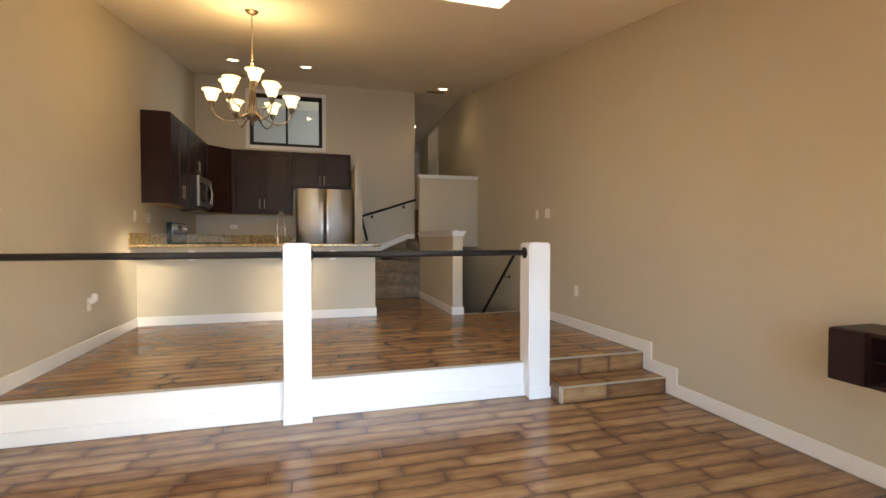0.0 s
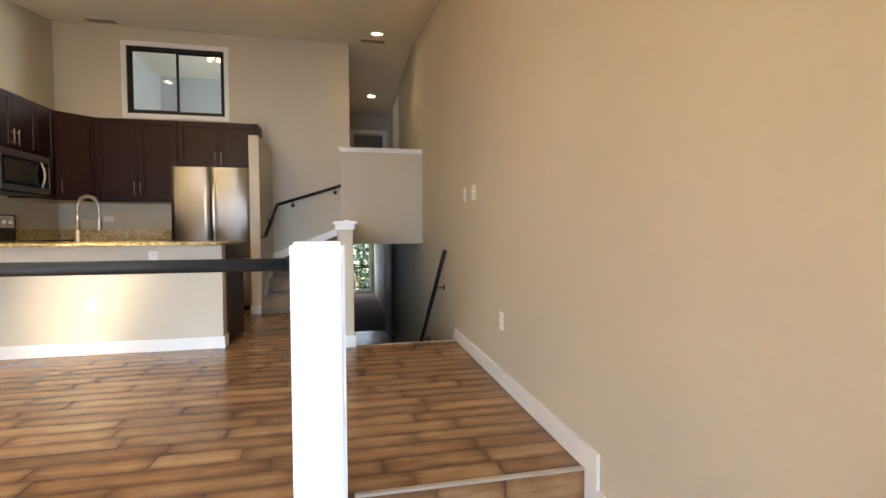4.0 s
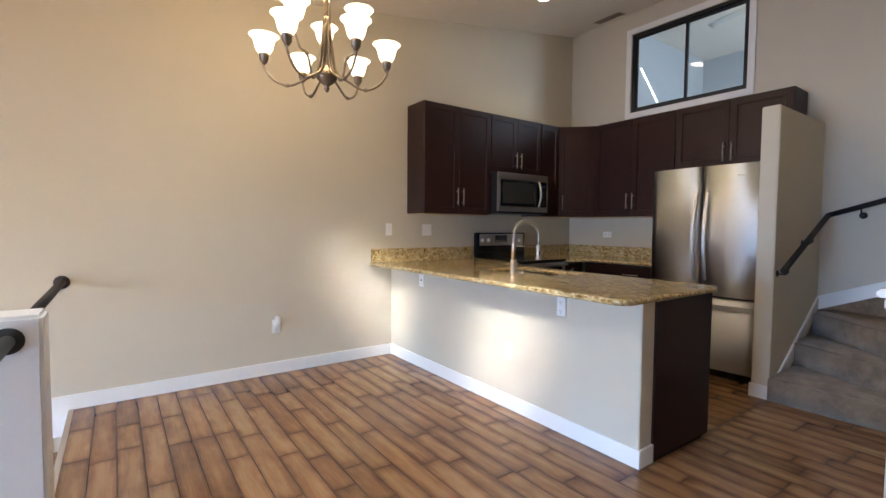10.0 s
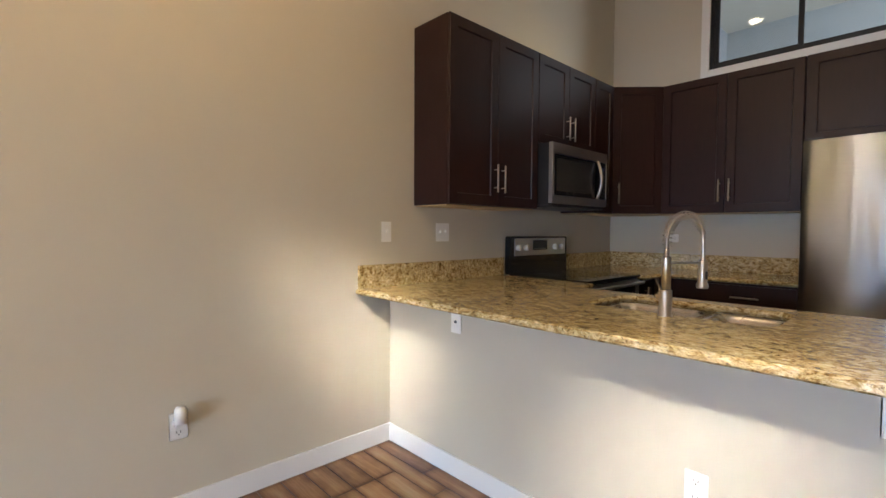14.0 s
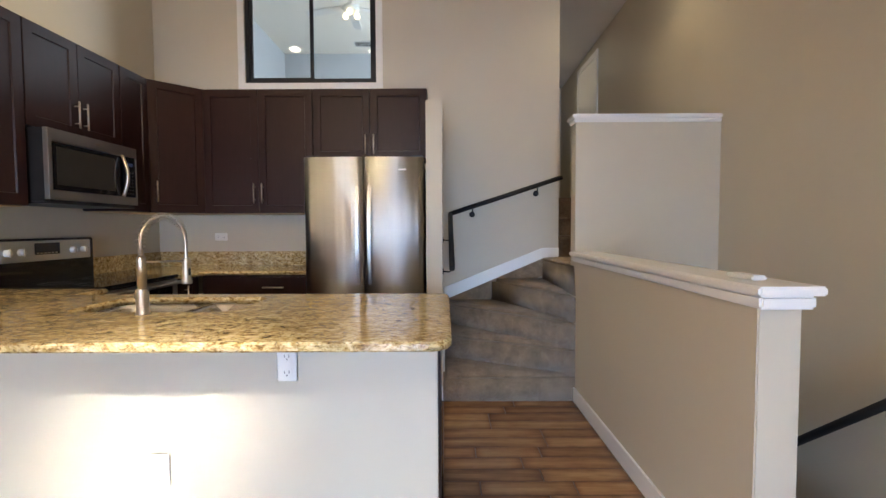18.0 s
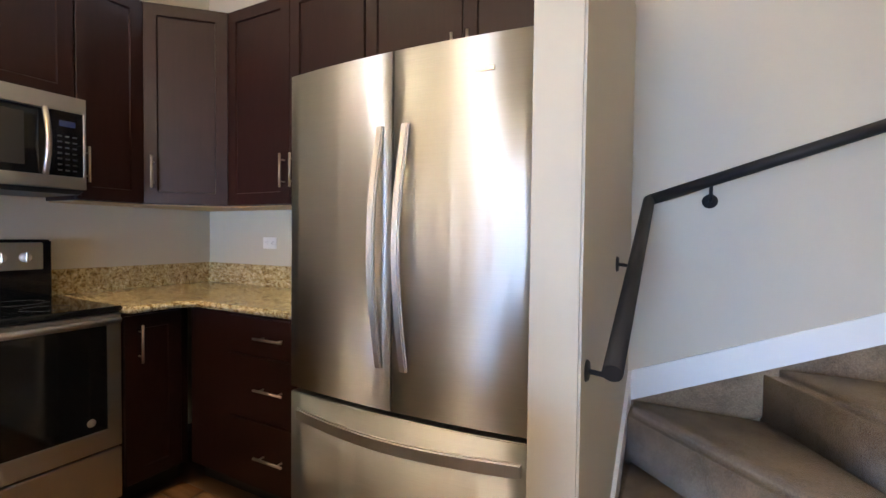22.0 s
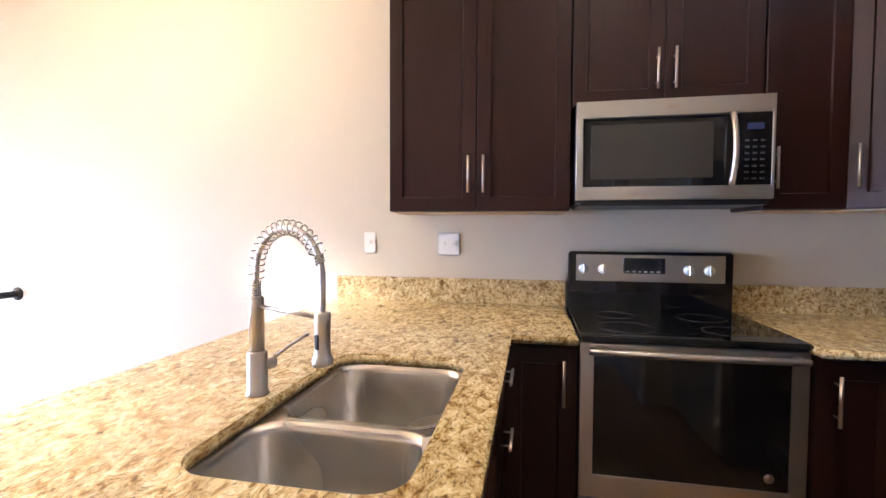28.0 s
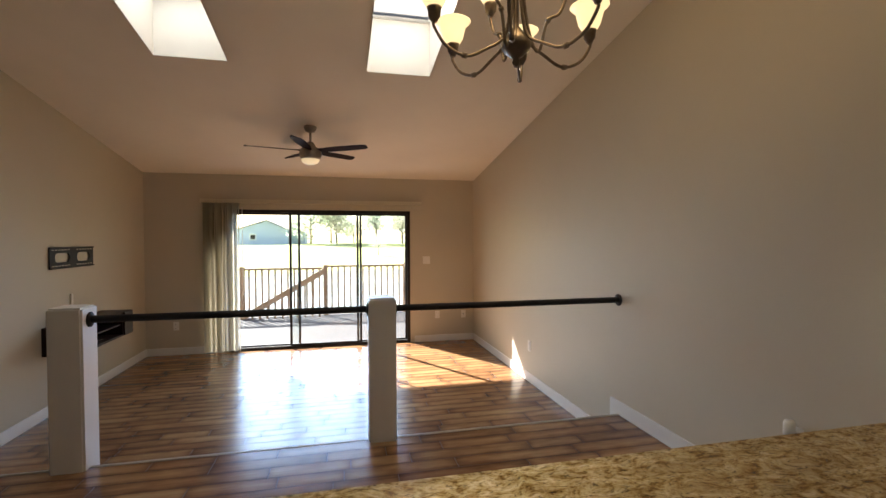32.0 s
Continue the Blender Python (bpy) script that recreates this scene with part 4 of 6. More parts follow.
part("hinge_cover", box(FR[0] + 0.01, FR[0] + 0.09, 2.07, 2.15, 1.79, 1.808, 0.005), M_BLACK_PLASTIC, fr)

def facing_frame(outer, hole, x0, x1):
    """A flat rectangular frame in the y-z plane, one piece, from x0 to x1."""
    (a, b, c, d), (e, f, g_, h) = outer, hole
    bm = slab([(a, c), (b, c), (b, d), (a, d)], [[(e, g_), (f, g_), (f, h), (e, h)]], x0, x1, 0.002)
    for v in bm.verts:
        v.co = Vector((v.co.z, v.co.x, v.co.y))
    bmesh.ops.recalc_face_normals(bm, faces=bm.faces)
    for f_ in bm.faces:
        f_.smooth = False
    return bm


# range
RY = (1.209, 1.967)
RX = -3.977
rg = thing("range", (-4.19, 1.65, 0.0), "stainless electric range with a black glass cooktop", "range")
part("body", box(XL + 0.01, RX - 0.02, RY[0], RY[1], 0.03, 0.90), M_BLACK_PLASTIC, rg)
part("cooktop", box(XL + 0.06, RX + 0.012, RY[0] - 0.001, RY[1] + 0.001, 0.9, 0.922, 0.006, 3), M_BLACK_GLOSS, rg, "glossy black ceramic cooktop")
for cx, cy, r in ((-4.13, 1.40, 0.11), (-4.13, 1.76, 0.085), (-4.40, 1.40, 0.085), (-4.40, 1.76, 0.10)):
    part("burner_ring", lathe([(r - 0.003, 0.0), (r - 0.003, 0.0006), (r, 0.0006), (r, 0.0)], 40, (cx, cy, 0.922)), paint("burner_print", (0.10, 0.10, 0.105), 0.2), rg)
bg = part("backguard", box(XL + 0.012, XL + 0.075, RY[0] + 0.004, RY[1] - 0.004, 0.915, 1.20, 0.008, 3), M_BLACK_GLOSS, rg, "black backguard with a steel control strip")
part("control_panel", box(XL + 0.07, XL + 0.079, RY[0] + 0.04, RY[1] - 0.04, 1.055, 1.185, 0.003), M_STEEL_H, bg)
part("display", box(XL + 0.078, XL + 0.082, 1.472, 1.662, 1.095, 1.17, 0.002, 1), M_BLACK_GLOSS, bg)
for ky in (1.285, 1.375, 1.765, 1.855):
    kb = part("knob", turned(lathe([(0, 0.026), (0.017, 0.026), (0.021, 0.018), (0.022, 0.0)], 18), pose(XL + 0.079, ky, 1.115, 0, 90, 0)), M_WHITE_PLASTIC, bg, "pale control knob")
    part("pointer", box(XL + 0.098, XL + 0.110, ky - 0.004, ky + 0.004, 1.09, 1.14, 0.002, 1), M_CHROME, kb)
for k in range(6):
    part("button", box(XL + 0.0815, XL + 0.084, 1.483 + 0.028 * k, 1.499 + 0.028 * k, 1.101, 1.108, 0.001, 1), M_CHROME, bg)
od = part("oven_door", facing_frame((RY[0] + 0.003, RY[1] - 0.003, 0.31, 0.888), (RY[0] + 0.052, RY[1] - 0.056, 0.395, 0.842), RX - 0.035, RX), M_STEEL_H, rg)
part("oven_window", box(RX - 0.03, RX - 0.004, RY[0] + 0.05, RY[1] - 0.054, 0.393, 0.844, 0.003), M_BLACK_GLOSS, od, "dark glass oven window")
part("handle", joined(tube([(RX + 0.045 + 0.012 * math.sin(math.pi * k / 12), RY[0] + 0.03 + 0.70 * k / 12, 0.868) for k in range(13)], 0.012, 12), *[box(RX, RX + 0.05, y - 0.012, y + 0.012, 0.858, 0.878, 0.003) for y in (RY[0] + 0.05, RY[1] - 0.05)]), M_STEEL_H, od, "curved steel bar handle")
part("badge", turned(lathe([(0, 0.003), (0.016, 0.003), (0.017, 0.0)], 20), pose(RX - 0.004, 1.85, 0.44, 0, 90, 0)), M_CHROME, od)
part("drawer", box(RX - 0.035, RX, RY[0] + 0.003, RY[1] - 0.003, 0.075, 0.30, 0.004), M_STEEL_H, rg)
part("foot_strip", box(RX - 0.08, RX - 0.05, RY[0] + 0.01, RY[1] - 0.01, 0.0, 0.075), M_BLACK_PLASTIC, rg)

# microwave
MX = -4.25
mw = thing("microwave", (-4.34, 1.65, 1.405), "stainless over-range microwave with a dark window", "microwave")
part("body", box(XL + 0.003, MX - 0.03, RY[0] + 0.006, RY[1] - 0.004, 1.42, 1.842), M_BLACK_PLASTIC, mw)
part("bottom_grille", box(XL + 0.02, MX - 0.01, RY[0] + 0.02, RY[1] - 0.02, 1.408, 1.42, 0.003), M_BLACK_PLASTIC, mw)
md = part("door_frame", facing_frame((RY[0] + 0.002, RY[1] - 0.004, 1.432, 1.842), (RY[0] + 0.03, RY[1] - 0.016, 1.486, 1.772), MX - 0.03, MX), M_STEEL_H, mw)
part("window", box(MX - 0.028, MX - 0.004, RY[0] + 0.038, 1.79, 1.473, 1.757, 0.002), M_BLACK_GLOSS, md, "dark glass window")
part("inner_screen", box(MX - 0.004, MX - 0.002, RY[0] + 0.062, 1.742, 1.518, 1.742, 0.001, 1), paint("grey_mesh_screen", (0.035, 0.033, 0.030), 0.25), md, "grey mesh screen behind the glass")
cp = part("control_panel", box(MX - 0.028, MX - 0.003, 1.832, RY[1] - 0.014, 1.484, 1.774, 0.002), M_BLACK_GLOSS, mw, "black touch control panel")
part("display", box(MX - 0.003, MX - 0.001, 1.862, 1.922, 1.705, 1.73, 0.001, 1), M_SCREEN, cp, "blue glowing clock")
for r in range(7):
    for c in range(3):
        part("key", box(MX - 0.0035, MX - 0.0015, 1.855 + 0.028 * c, 1.871 + 0.028 * c, 1.508 + 0.025 * r, 1.515 + 0.025 * r, 0.0005, 1), paint("key_print", (0.05, 0.05, 0.055), 0.4) if r + c == 0 else bpy.data.materials["key_print"], cp)
part("handle", tube([(MX + 0.005 + 0.035 * math.sin(math.pi * k / 14), 1.808, 1.488 + 0.285 * k / 14) for k in range(15)], 0.011, 12), M_CHROME, mw, "curved brushed metal handle")
part("badge", box(MX - 0.001, MX + 0.002, 1.57, 1.61, 1.802, 1.814, 0.001, 1), M_CHROME, md)


# ---- switches and outlets ----
def plate(kind, m, label, group, w=0.072, h=0.118):
    """A wall plate that faces -y at the origin: kind outlet, switch, double or blank."""
    t = thing("wall_outlet" if kind == "outlet" else "light_switch", (0, 0, 0), label, "outlet" if kind == "outlet" else "switch", group)
    part("cover_plate", box(-w / 2, w / 2, -0.006, 0, -h / 2, h / 2, 0.003, 2), M_WHITE_PLASTIC, t)
    if kind == "outlet":
        for s in (-1, 1):
            so = part("socket", box(-0.017, 0.017, -0.0085, -0.004, s * 0.028 - 0.017, s * 0.028 + 0.017, 0.004, 2), M_WHITE_PLASTIC, t)
            part("slot", joined(box(-0.009, -0.007, -0.0092, -0.008, s * 0.028 - 0.002, s * 0.028 + 0.008), box(0.006, 0.008, -0.0092, -0.008, s * 0.028 - 0.002, s * 0.028 + 0.008), box(-0.002, 0.002, -0.0092, -0.008, s * 0.028 - 0.011, s * 0.028 - 0.006)), M_SLOT, so)
    elif kind in ("switch", "double"):
        for x in ((0,) if kind == "switch" else (-0.024, 0.024)):
            part("toggle", box(x - 0.006, x + 0.006, -0.018, -0.004, -0.006, 0.014, 0.003), M_WHITE_PLASTIC, t)
    else:
        part("jack", turned(lathe([(0, 0.006), (0.006, 0.006), (0.007, 0)], 12), pose(0, -0.006, 0, 90, 0, 0)), M_SLOT, t)
    t.matrix_basis = m
    return t


OUT = "white wall outlets"
plate("switch", pose(0, -0.317, 1.29, 0, 0, -90), "white toggle switch on the beige wall", "white light switches")
plate("double", pose(0, -0.59, 1.29, 0, 0, -90), "white double toggle switch on the beige wall", "white light switches", 0.115)
plate("outlet", pose(0, -1.235, 0.41, 0, 0, -90), "white duplex outlet on the beige wall", OUT)
plate("switch", pose(XL, 0.143, 1.232, 0, 0, 90), "white wall switch above the granite backsplash", "white light switches")
plate("double", pose(XL, 0.59, 1.229, 0, 0, 90), "wide white outlet plate above the backsplash", "white light switches", 0.118)
plate("blank", pose(-4.107, 0.17, 0.787), "white jack plate under the granite overhang", OUT)
plate("outlet", pose(-2.54, 0.17, 0.78), "white duplex outlet under the granite overhang", OUT)
plate("outlet", pose(-2.997, 0.17, 0.405), "white duplex outlet on the peninsula wall", OUT)
plate("outlet", pose(-4.085, YB, 1.183, 0, 90, 0), "sideways white outlet above the backsplash", OUT)
plate("switch", pose(-3.908, YS, 1.00, 0, 0, 180), "white switch beside the glass door", "white light switches", 0.115)
plate("outlet", pose(-4.078, YS, 0.145, 0, 0, 180), "white outlet beside the glass door", OUT)
plate("blank", pose(-4.50, YS, 0.14, 0, 0, 180), "white cable jack near the corner", OUT)
plate("outlet", pose(-0.38, YS, 0.13, 0, 0, 180), "white outlet beside the blinds", OUT)
plate("outlet", pose(XL, -4.0, 0.13, 0, 0, 90), "white outlet in the sun patch", OUT)
plate("blank", pose(0, -4.34, 0.128, 0, 0, -90), "white cable jack under the floating shelf", OUT)
plate("outlet", pose(0, -4.617, 0.12, 0, 0, -90), "white outlet under the floating shelf", OUT)
plate("outlet", pose(XL, -0.942, 0.405, 0, 0, 90), "white outlet holding a small night light", OUT)
nl = thing("night_light", (XL + 0.03, -0.942, 0.43), "small white plug-in night light", "night light")
part("plug_body", box(XL + 0.0085, XL + 0.05, -0.967, -0.917, 0.41, 0.45, 0.008, 3), M_WHITE_PLASTIC, nl)
part("shade", turned(lathe([(0, 0.07), (0.018, 0.068), (0.024, 0.055), (0.024, 0.0), (0, 0)], 16), pose(XL + 0.045, -0.942, 0.43)), M_WHITE_PLASTIC, nl)

# ---- railing of the raised floor ----
def post(x, y):
    t = thing("railing_post", (x, y, ZL), "square white painted post with eased top", "post", "white railing posts")
    w = 0.09
    part("shaft", prism([(x - w, y - w), (x + w, y - w), (x + w, y + w), (x - w, y + w)], "z", ZL, 0.95, 0.012), M_TRIM, t)
    part("foot_trim", joined(box(x - w - 0.004, x + w + 0.004, y - w - 0.006, y - w, ZL, ZL + 0.09, 0.002)), M_TRIM, t)
    return t


P1, P2 = (-2.87, -2.335), (-1.065, -2.335)
post(*P1)
post(*P2)
RZ = 0.87
rail = thing("pipe_railing", (-2.8, -2.3, RZ), "black metal pipe railing across the raised floor", "railing")
for (xa, ya), (xb, yb) in (((XL, -2.335), (P1[0] - 0.09, P1[1])), ((P1[0] + 0.09, P1[1]), (P2[0] - 0.09, P2[1]))):
    pi = part("pipe", tube([(xa, ya, RZ), (xb, yb, RZ)], 0.0225, 16), M_BLACK, rail)
    part("flange", turned(lathe([(0, 0.014), (0.03, 0.014), (0.036, 0.008), (0.045, 0.006), (0.045, 0)], 20), pose(xa, ya, RZ, 0, 90, 0)), M_BLACK, pi)
    part("flange", turned(lathe([(0, 0.014), (0.03, 0.014), (0.036, 0.008), (0.045, 0.006), (0.045, 0)], 20), pose(xb, yb, RZ, 0, -90, 0)), M_BLACK, pi)


def handrail(points, wall_off, label):
    """A round black handrail with brackets to the wall; wall_off points from the rail to the wall."""
    t = thing("handrail", points[0], label, "handrail", "black stair handrails")
    for a, b in zip(points, points[1:]):
        part("rail", tube([a, b], 0.021, 14), M_BLACK, t)
    for a, b, f in wall_off:
        p = Vector(points[f[0]]).lerp(Vector(points[f[0] + 1]), f[1])
        off = Vector((a, b, 0))
        br = part("bracket", tube([p + Vector((0, 0, -0.015)), p + Vector((0, 0, -0.06)), p + Vector((0, 0, -0.075)) + off * 0.3, p + Vector((0, 0, -0.07)) + off], 0.006, 8), M_BLACK, t)
        q = p + Vector((0, 0, -0.07)) + off
        ax = pose(*q, 0, -90 if a > 0 else 90, 0) if abs(a) > 0 else pose(*q, 90, 0, 0)
        part("rose", turned(lathe([(0, 0.008), (0.022, 0.008), (0.027, 0.0)], 16), ax), M_BLACK, br)
    return t


handrail([(-0.078, 0.15, 0.805), (-0.078, 1.575, -0.364)], [(0.075, 0, (0, 0.27)), (0.075, 0, (0, 0.9))], "black round handrail beside the lower stairs")
handrail([(-1.935, 1.84, 0.965), (-1.935, 2.79, 1.385), (-0.91, 2.79, 1.715)], [(-0.07, 0, (0, 0.1)), (-0.07, 0, (0, 0.62)), (0, 0.07, (1, 0.2)), (0, 0.07, (1, 0.78))], "black round handrail turning up the carpeted stairs")


# ---- inner window, vents, recessed lights ----
win = thing("window_1", (-3.15, YB, WIN[2]), "black framed sliding window high in the wall", "window", kind="structure")
wt = 0.062
part("trim", joined(box(WIN[0] - wt, WIN[0], YB - 0.016, YB, WIN[2] - wt, WIN[3] + wt, 0.003), box(WIN[1], WIN[1] + wt, YB - 0.016, YB, WIN[2] - wt, WIN[3] + wt, 0.003), box(WIN[0], WIN[1], YB - 0.016, YB, WIN[3], WIN[3] + wt, 0.003), box(WIN[0], WIN[1], YB - 0.016, YB, WIN[2] - wt, WIN[2], 0.003)), M_TRIM, win)


def frame_of(x0, x1, z0, z1, y0, y1, w):
    return joined(box(x0, x0 + w, y0, y1, z0, z1, 0.003), box(x1 - w, x1, y0, y1, z0, z1, 0.003), box(x0 + w, x1 - w, y0, y1, z0, z0 + w, 0.003), box(x0 + w, x1 - w, y0, y1, z1 - w, z1, 0.003))


part("outer_frame", frame_of(WIN[0], WIN[1], WIN[2], WIN[3], YB + 0.01, YB + 0.09, 0.032), M_BLACK, win)
wm = (WIN[0] + WIN[1]) / 2
for x0, x1, y in ((WIN[0] + 0.03, wm + 0.02, YB + 0.03), (wm - 0.02, WIN[1] - 0.03, YB + 0.055)):
    sa = part("sash", frame_of(x0, x1, WIN[2] + 0.03, WIN[3] - 0.03, y, y + 0.022, 0.03), M_BLACK, win)
    part("pane", box(x0 + 0.028, x1 - 0.028, y + 0.008, y + 0.013, WIN[2] + 0.056, WIN[3] - 0.056), M_GLASS, sa)


def on_ceiling(x, y):
    return pose(x, y, ceil_z(y), math.degrees(math.atan(SLOPE)), 0, 0)


def downlight(x, y, m, energy):
    t = thing("recessed_light", (0, 0, 0), "round white recessed ceiling light, lit", "ceiling light", "recessed lights")
    part("trim_ring", lathe([(0.062, -0.002), (0.072, -0.007), (0.09, -0.005), (0.092, 0.0)], 32), M_TRIM, t)
    part("lens", lathe([(0, -0.004), (0.063, -0.003), (0.064, 0.004), (0, 0.004)], 28), M_BULB, t)
    t.matrix_basis = m
    lamp("recessed_lamp", "SPOT", energy, WARM, m @ pose(0, 0, -0.02), radius=0.06, cone=122)
    return t


downlight(0, 0, on_ceiling(-3.849, 1.42), 2.3)
downlight(0, 0, on_ceiling(-2.867, 1.42), 2.2)
downlight(0, 0, on_ceiling(-0.548, 2.2), 1.15)
downlight(0, 0, pose(-0.482, 5.1, ceil_z(YB) + (3.60 - ceil_z(YB)) * (5.1 - YB) / (6.6 - YB), -2.3), 0.30)


M_VENT = paint("tan_vent", (0.34, 0.27, 0.20), 0.4)


def vent(m, w, d, label, mat=M_VENT):
    t = thing("ceiling_vent", (0, 0, 0), label, "vent", "ceiling vents")
    part("frame", frame_of(-w / 2, w / 2, -d / 2, d / 2, -0.006, 0.0, 0.018), mat, t)
    part("backing", box(-w / 2 + 0.01, w / 2 - 0.01, -0.001, 0.0, -d / 2 + 0.01, d / 2 - 0.01), M_SLOT, t)
    for k in range(6):
        z = -d / 2 + 0.022 + (d - 0.044) * (k + 0.5) / 6
        part("slat", turned(box(-w / 2 + 0.018, w / 2 - 0.018, -0.001, 0.001, -0.007, 0.007), pose(0, -0.004, z, 35, 0, 0)), mat, t)
    t.matrix_basis = m @ pose(0, 0, 0, 90, 0, 0)
    return t


vent(on_ceiling(-4.02, 2.70), 0.34, 0.14, "tan metal ceiling vent with slats above the kitchen")
vent(on_ceiling(-0.58, 2.62), 0.34, 0.14, "tan metal ceiling vent with slats by the stairs")

# ---- skylights ----
for (x0, x1) in SKY:
    y0, y1 = SKY_Y
    up = 0.45
    t = thing("skylight", ((x0 + x1) / 2, (y0 + y1) / 2, ceil_z(y0)), "bright white skylight shaft with a frosted pane", "skylight", "skylights", "structure")
    z0, z1 = ceil_z(y0), ceil_z(y1)
    for name, a, b in (("shaft_side", x0 - 0.02, x0), ("shaft_side", x1, x1 + 0.02)):
        part(name, prism([(y0, z0), (y1, z1), (y1, z1 + up), (y0, z0 + up)], "x", a, b), M_CEIL, t)
    part("shaft_end", box(x0 - 0.02, x1 + 0.02, y0 - 0.02, y0, z0, z0 + up), M_CEIL, t)
    part("shaft_end", box(x0 - 0.02, x1 + 0.02, y1, y1 + 0.02, z1, z1 + up), M_CEIL, t)
    part("curb", joined(prism([(y0 - 0.03, z0 + up - 0.005), (y0 + 0.03, z0 + up + 0.004), (y0 + 0.03, z0 + up + 0.06), (y0 - 0.03, z0 + up + 0.05)], "x", x0 - 0.03, x1 + 0.03), prism([(y1 - 0.03, z1 + up - 0.005), (y1 + 0.03, z1 + up + 0.004), (y1 + 0.03, z1 + up + 0.06), (y1 - 0.03, z1 + up + 0.05)], "x", x0 - 0.03, x1 + 0.03)), M_TRIM, t)
    part("pane", prism([(y0 - 0.02, z0 + up + 0.01), (y1 + 0.02, z1 + up + 0.012), (y1 + 0.02, z1 + up + 0.016), (y0 - 0.02, z0 + up + 0.014)], "x", x0 - 0.02, x1 + 0.02), M_FROST, t, "frosted white skylight pane")
    c = Vector(((x0 + x1) / 2, (y0 + y1) / 2, (z0 + z1) / 2 + up - 0.02))
    lamp("skylight_lamp", "AREA", SKY_W, (1.0, 0.95, 0.87), look(c, c + Vector((-1.25, 2.08, -2.08))), size=(0.42, 0.36), spread=15)
    lamp("skylight_sky", "AREA", SKY_D, (0.80, 0.90, 1.0), look(c, c + Vector((0, 0.1, -1))), size=(0.45, 0.9))

# ---- chandelier ----
CX, CY = -3.305, -1.02
CZt = ceil_z(CY)
CB = 2.062
ch = thing("chandelier", (CX, CY, CZt), "bronze nine-arm chandelier with lit bell glass shades", "chandelier")
part("canopy", lathe([(0, -0.035), (0.02, -0.035), (0.045, -0.025), (0.06, -0.008), (0.063, 0.01), (0, 0.02)], 24, (CX, CY, CZt)), M_BRONZE, ch)
ln = []
z, k = CZt - 0.03, 0
while z > CB + 0.56:
    ang = (k % 2) * 90
    ring = [Vector((0.008 * math.cos(a), 0, 0.016 * math.sin(a))) for a in (2 * math.pi * j / 10 for j in range(11))]
    ln.append(turned(tube(ring, 0.0022, 6), pose(CX, CY, z - 0.012, 0, 0, ang)))
    z -= 0.025
    k += 1
part("chain", joined(*ln), M_BRONZE, ch)
part("stem", lathe([(0, 0.56), (0.012, 0.555), (0.02, 0.53), (0.012, 0.50), (0.009, 0.42), (0.016, 0.37), (0.028, 0.34), (0.018, 0.30), (0.010, 0.26), (0.012, 0.14), (0.05, 0.09), (0.062, 0.07), (0.058, 0.05), (0.03, 0.022), (0.012, 0.012), (0.016, -0.004), (0.008, -0.022), (0, -0.026)], 24, (CX, CY, CB)), M_BRONZE, ch)


def arm_points(r, z0, z1, ang):
    """A scrolled arm: down beside the stem, out below it and up to its cup."""
    key = [(0.016, z0), (0.022, z0 * 0.62 + z1 * 0.1), (0.05, z0 * 0.25), (0.30 * r + 0.03, 0.035), (0.62 * r, z1 - 0.115), (0.86 * r, z1 - 0.085), (r, z1 - 0.02), (r, z1)]
    pts = []
    for i in range(len(key) - 1):
        p = [Vector(key[max(0, min(len(key) - 1, i + d))]) for d in (-1, 0, 1, 2)]
        for k in range(5):
            u = k / 5
            q = 0.5 * (2 * p[1] + (p[2] - p[0]) * u + (2 * p[0] - 5 * p[1] + 4 * p[2] - p[3]) * u * u + (3 * p[1] - p[0] - 3 * p[2] + p[3]) * u ** 3)
            pts.append(q)
    pts.append(Vector(key[-1]))
    return [Vector((CX + q.x * math.cos(ang), CY + q.x * math.sin(ang), CB + q.y)) for q in pts]


def shade(c):
    return lathe([(0.022, 0.0), (0.03, 0.004), (0.046, 0.03), (0.053, 0.058), (0.060, 0.085), (0.078, 0.104), (0.082, 0.106), (0.077, 0.101), (0.057, 0.084), (0.049, 0.056), (0.042, 0.031), (0.022, 0.008)], 24, c)


for n_arm, r, z0, z1, off in ((6, 0.345, 0.40, 0.115, 4), (3, 0.20, 0.50, 0.27, 42)):
    for k in range(n_arm):
        ang = radians(off + 360 * k / n_arm)
        pts = arm_points(r, z0, z1, ang)
        tip = pts[-1]
        am = part("arm", tube(pts, 0.0065, 8), M_BRONZE, ch)
        part("collar", tube([pts[20], pts[21]], [0.011, 0.011], 10), M_BRONZE, am)
        part("cup", lathe([(0, 0.0), (0.012, 0.0), (0.017, 0.012), (0.024, 0.02), (0.026, 0.045), (0.03, 0.055), (0, 0.055)], 18, tip), M_BRONZE, am)
        part("shade", shade(tip + Vector((0, 0, 0.05))), M_SHADE, am, "lit amber-white bell glass shade")
lamp("chandelier_lamp", "POINT", CHAND_W, (1.0, 0.72, 0.40), pose(CX, CY, CB + 0.62), radius=0.16)

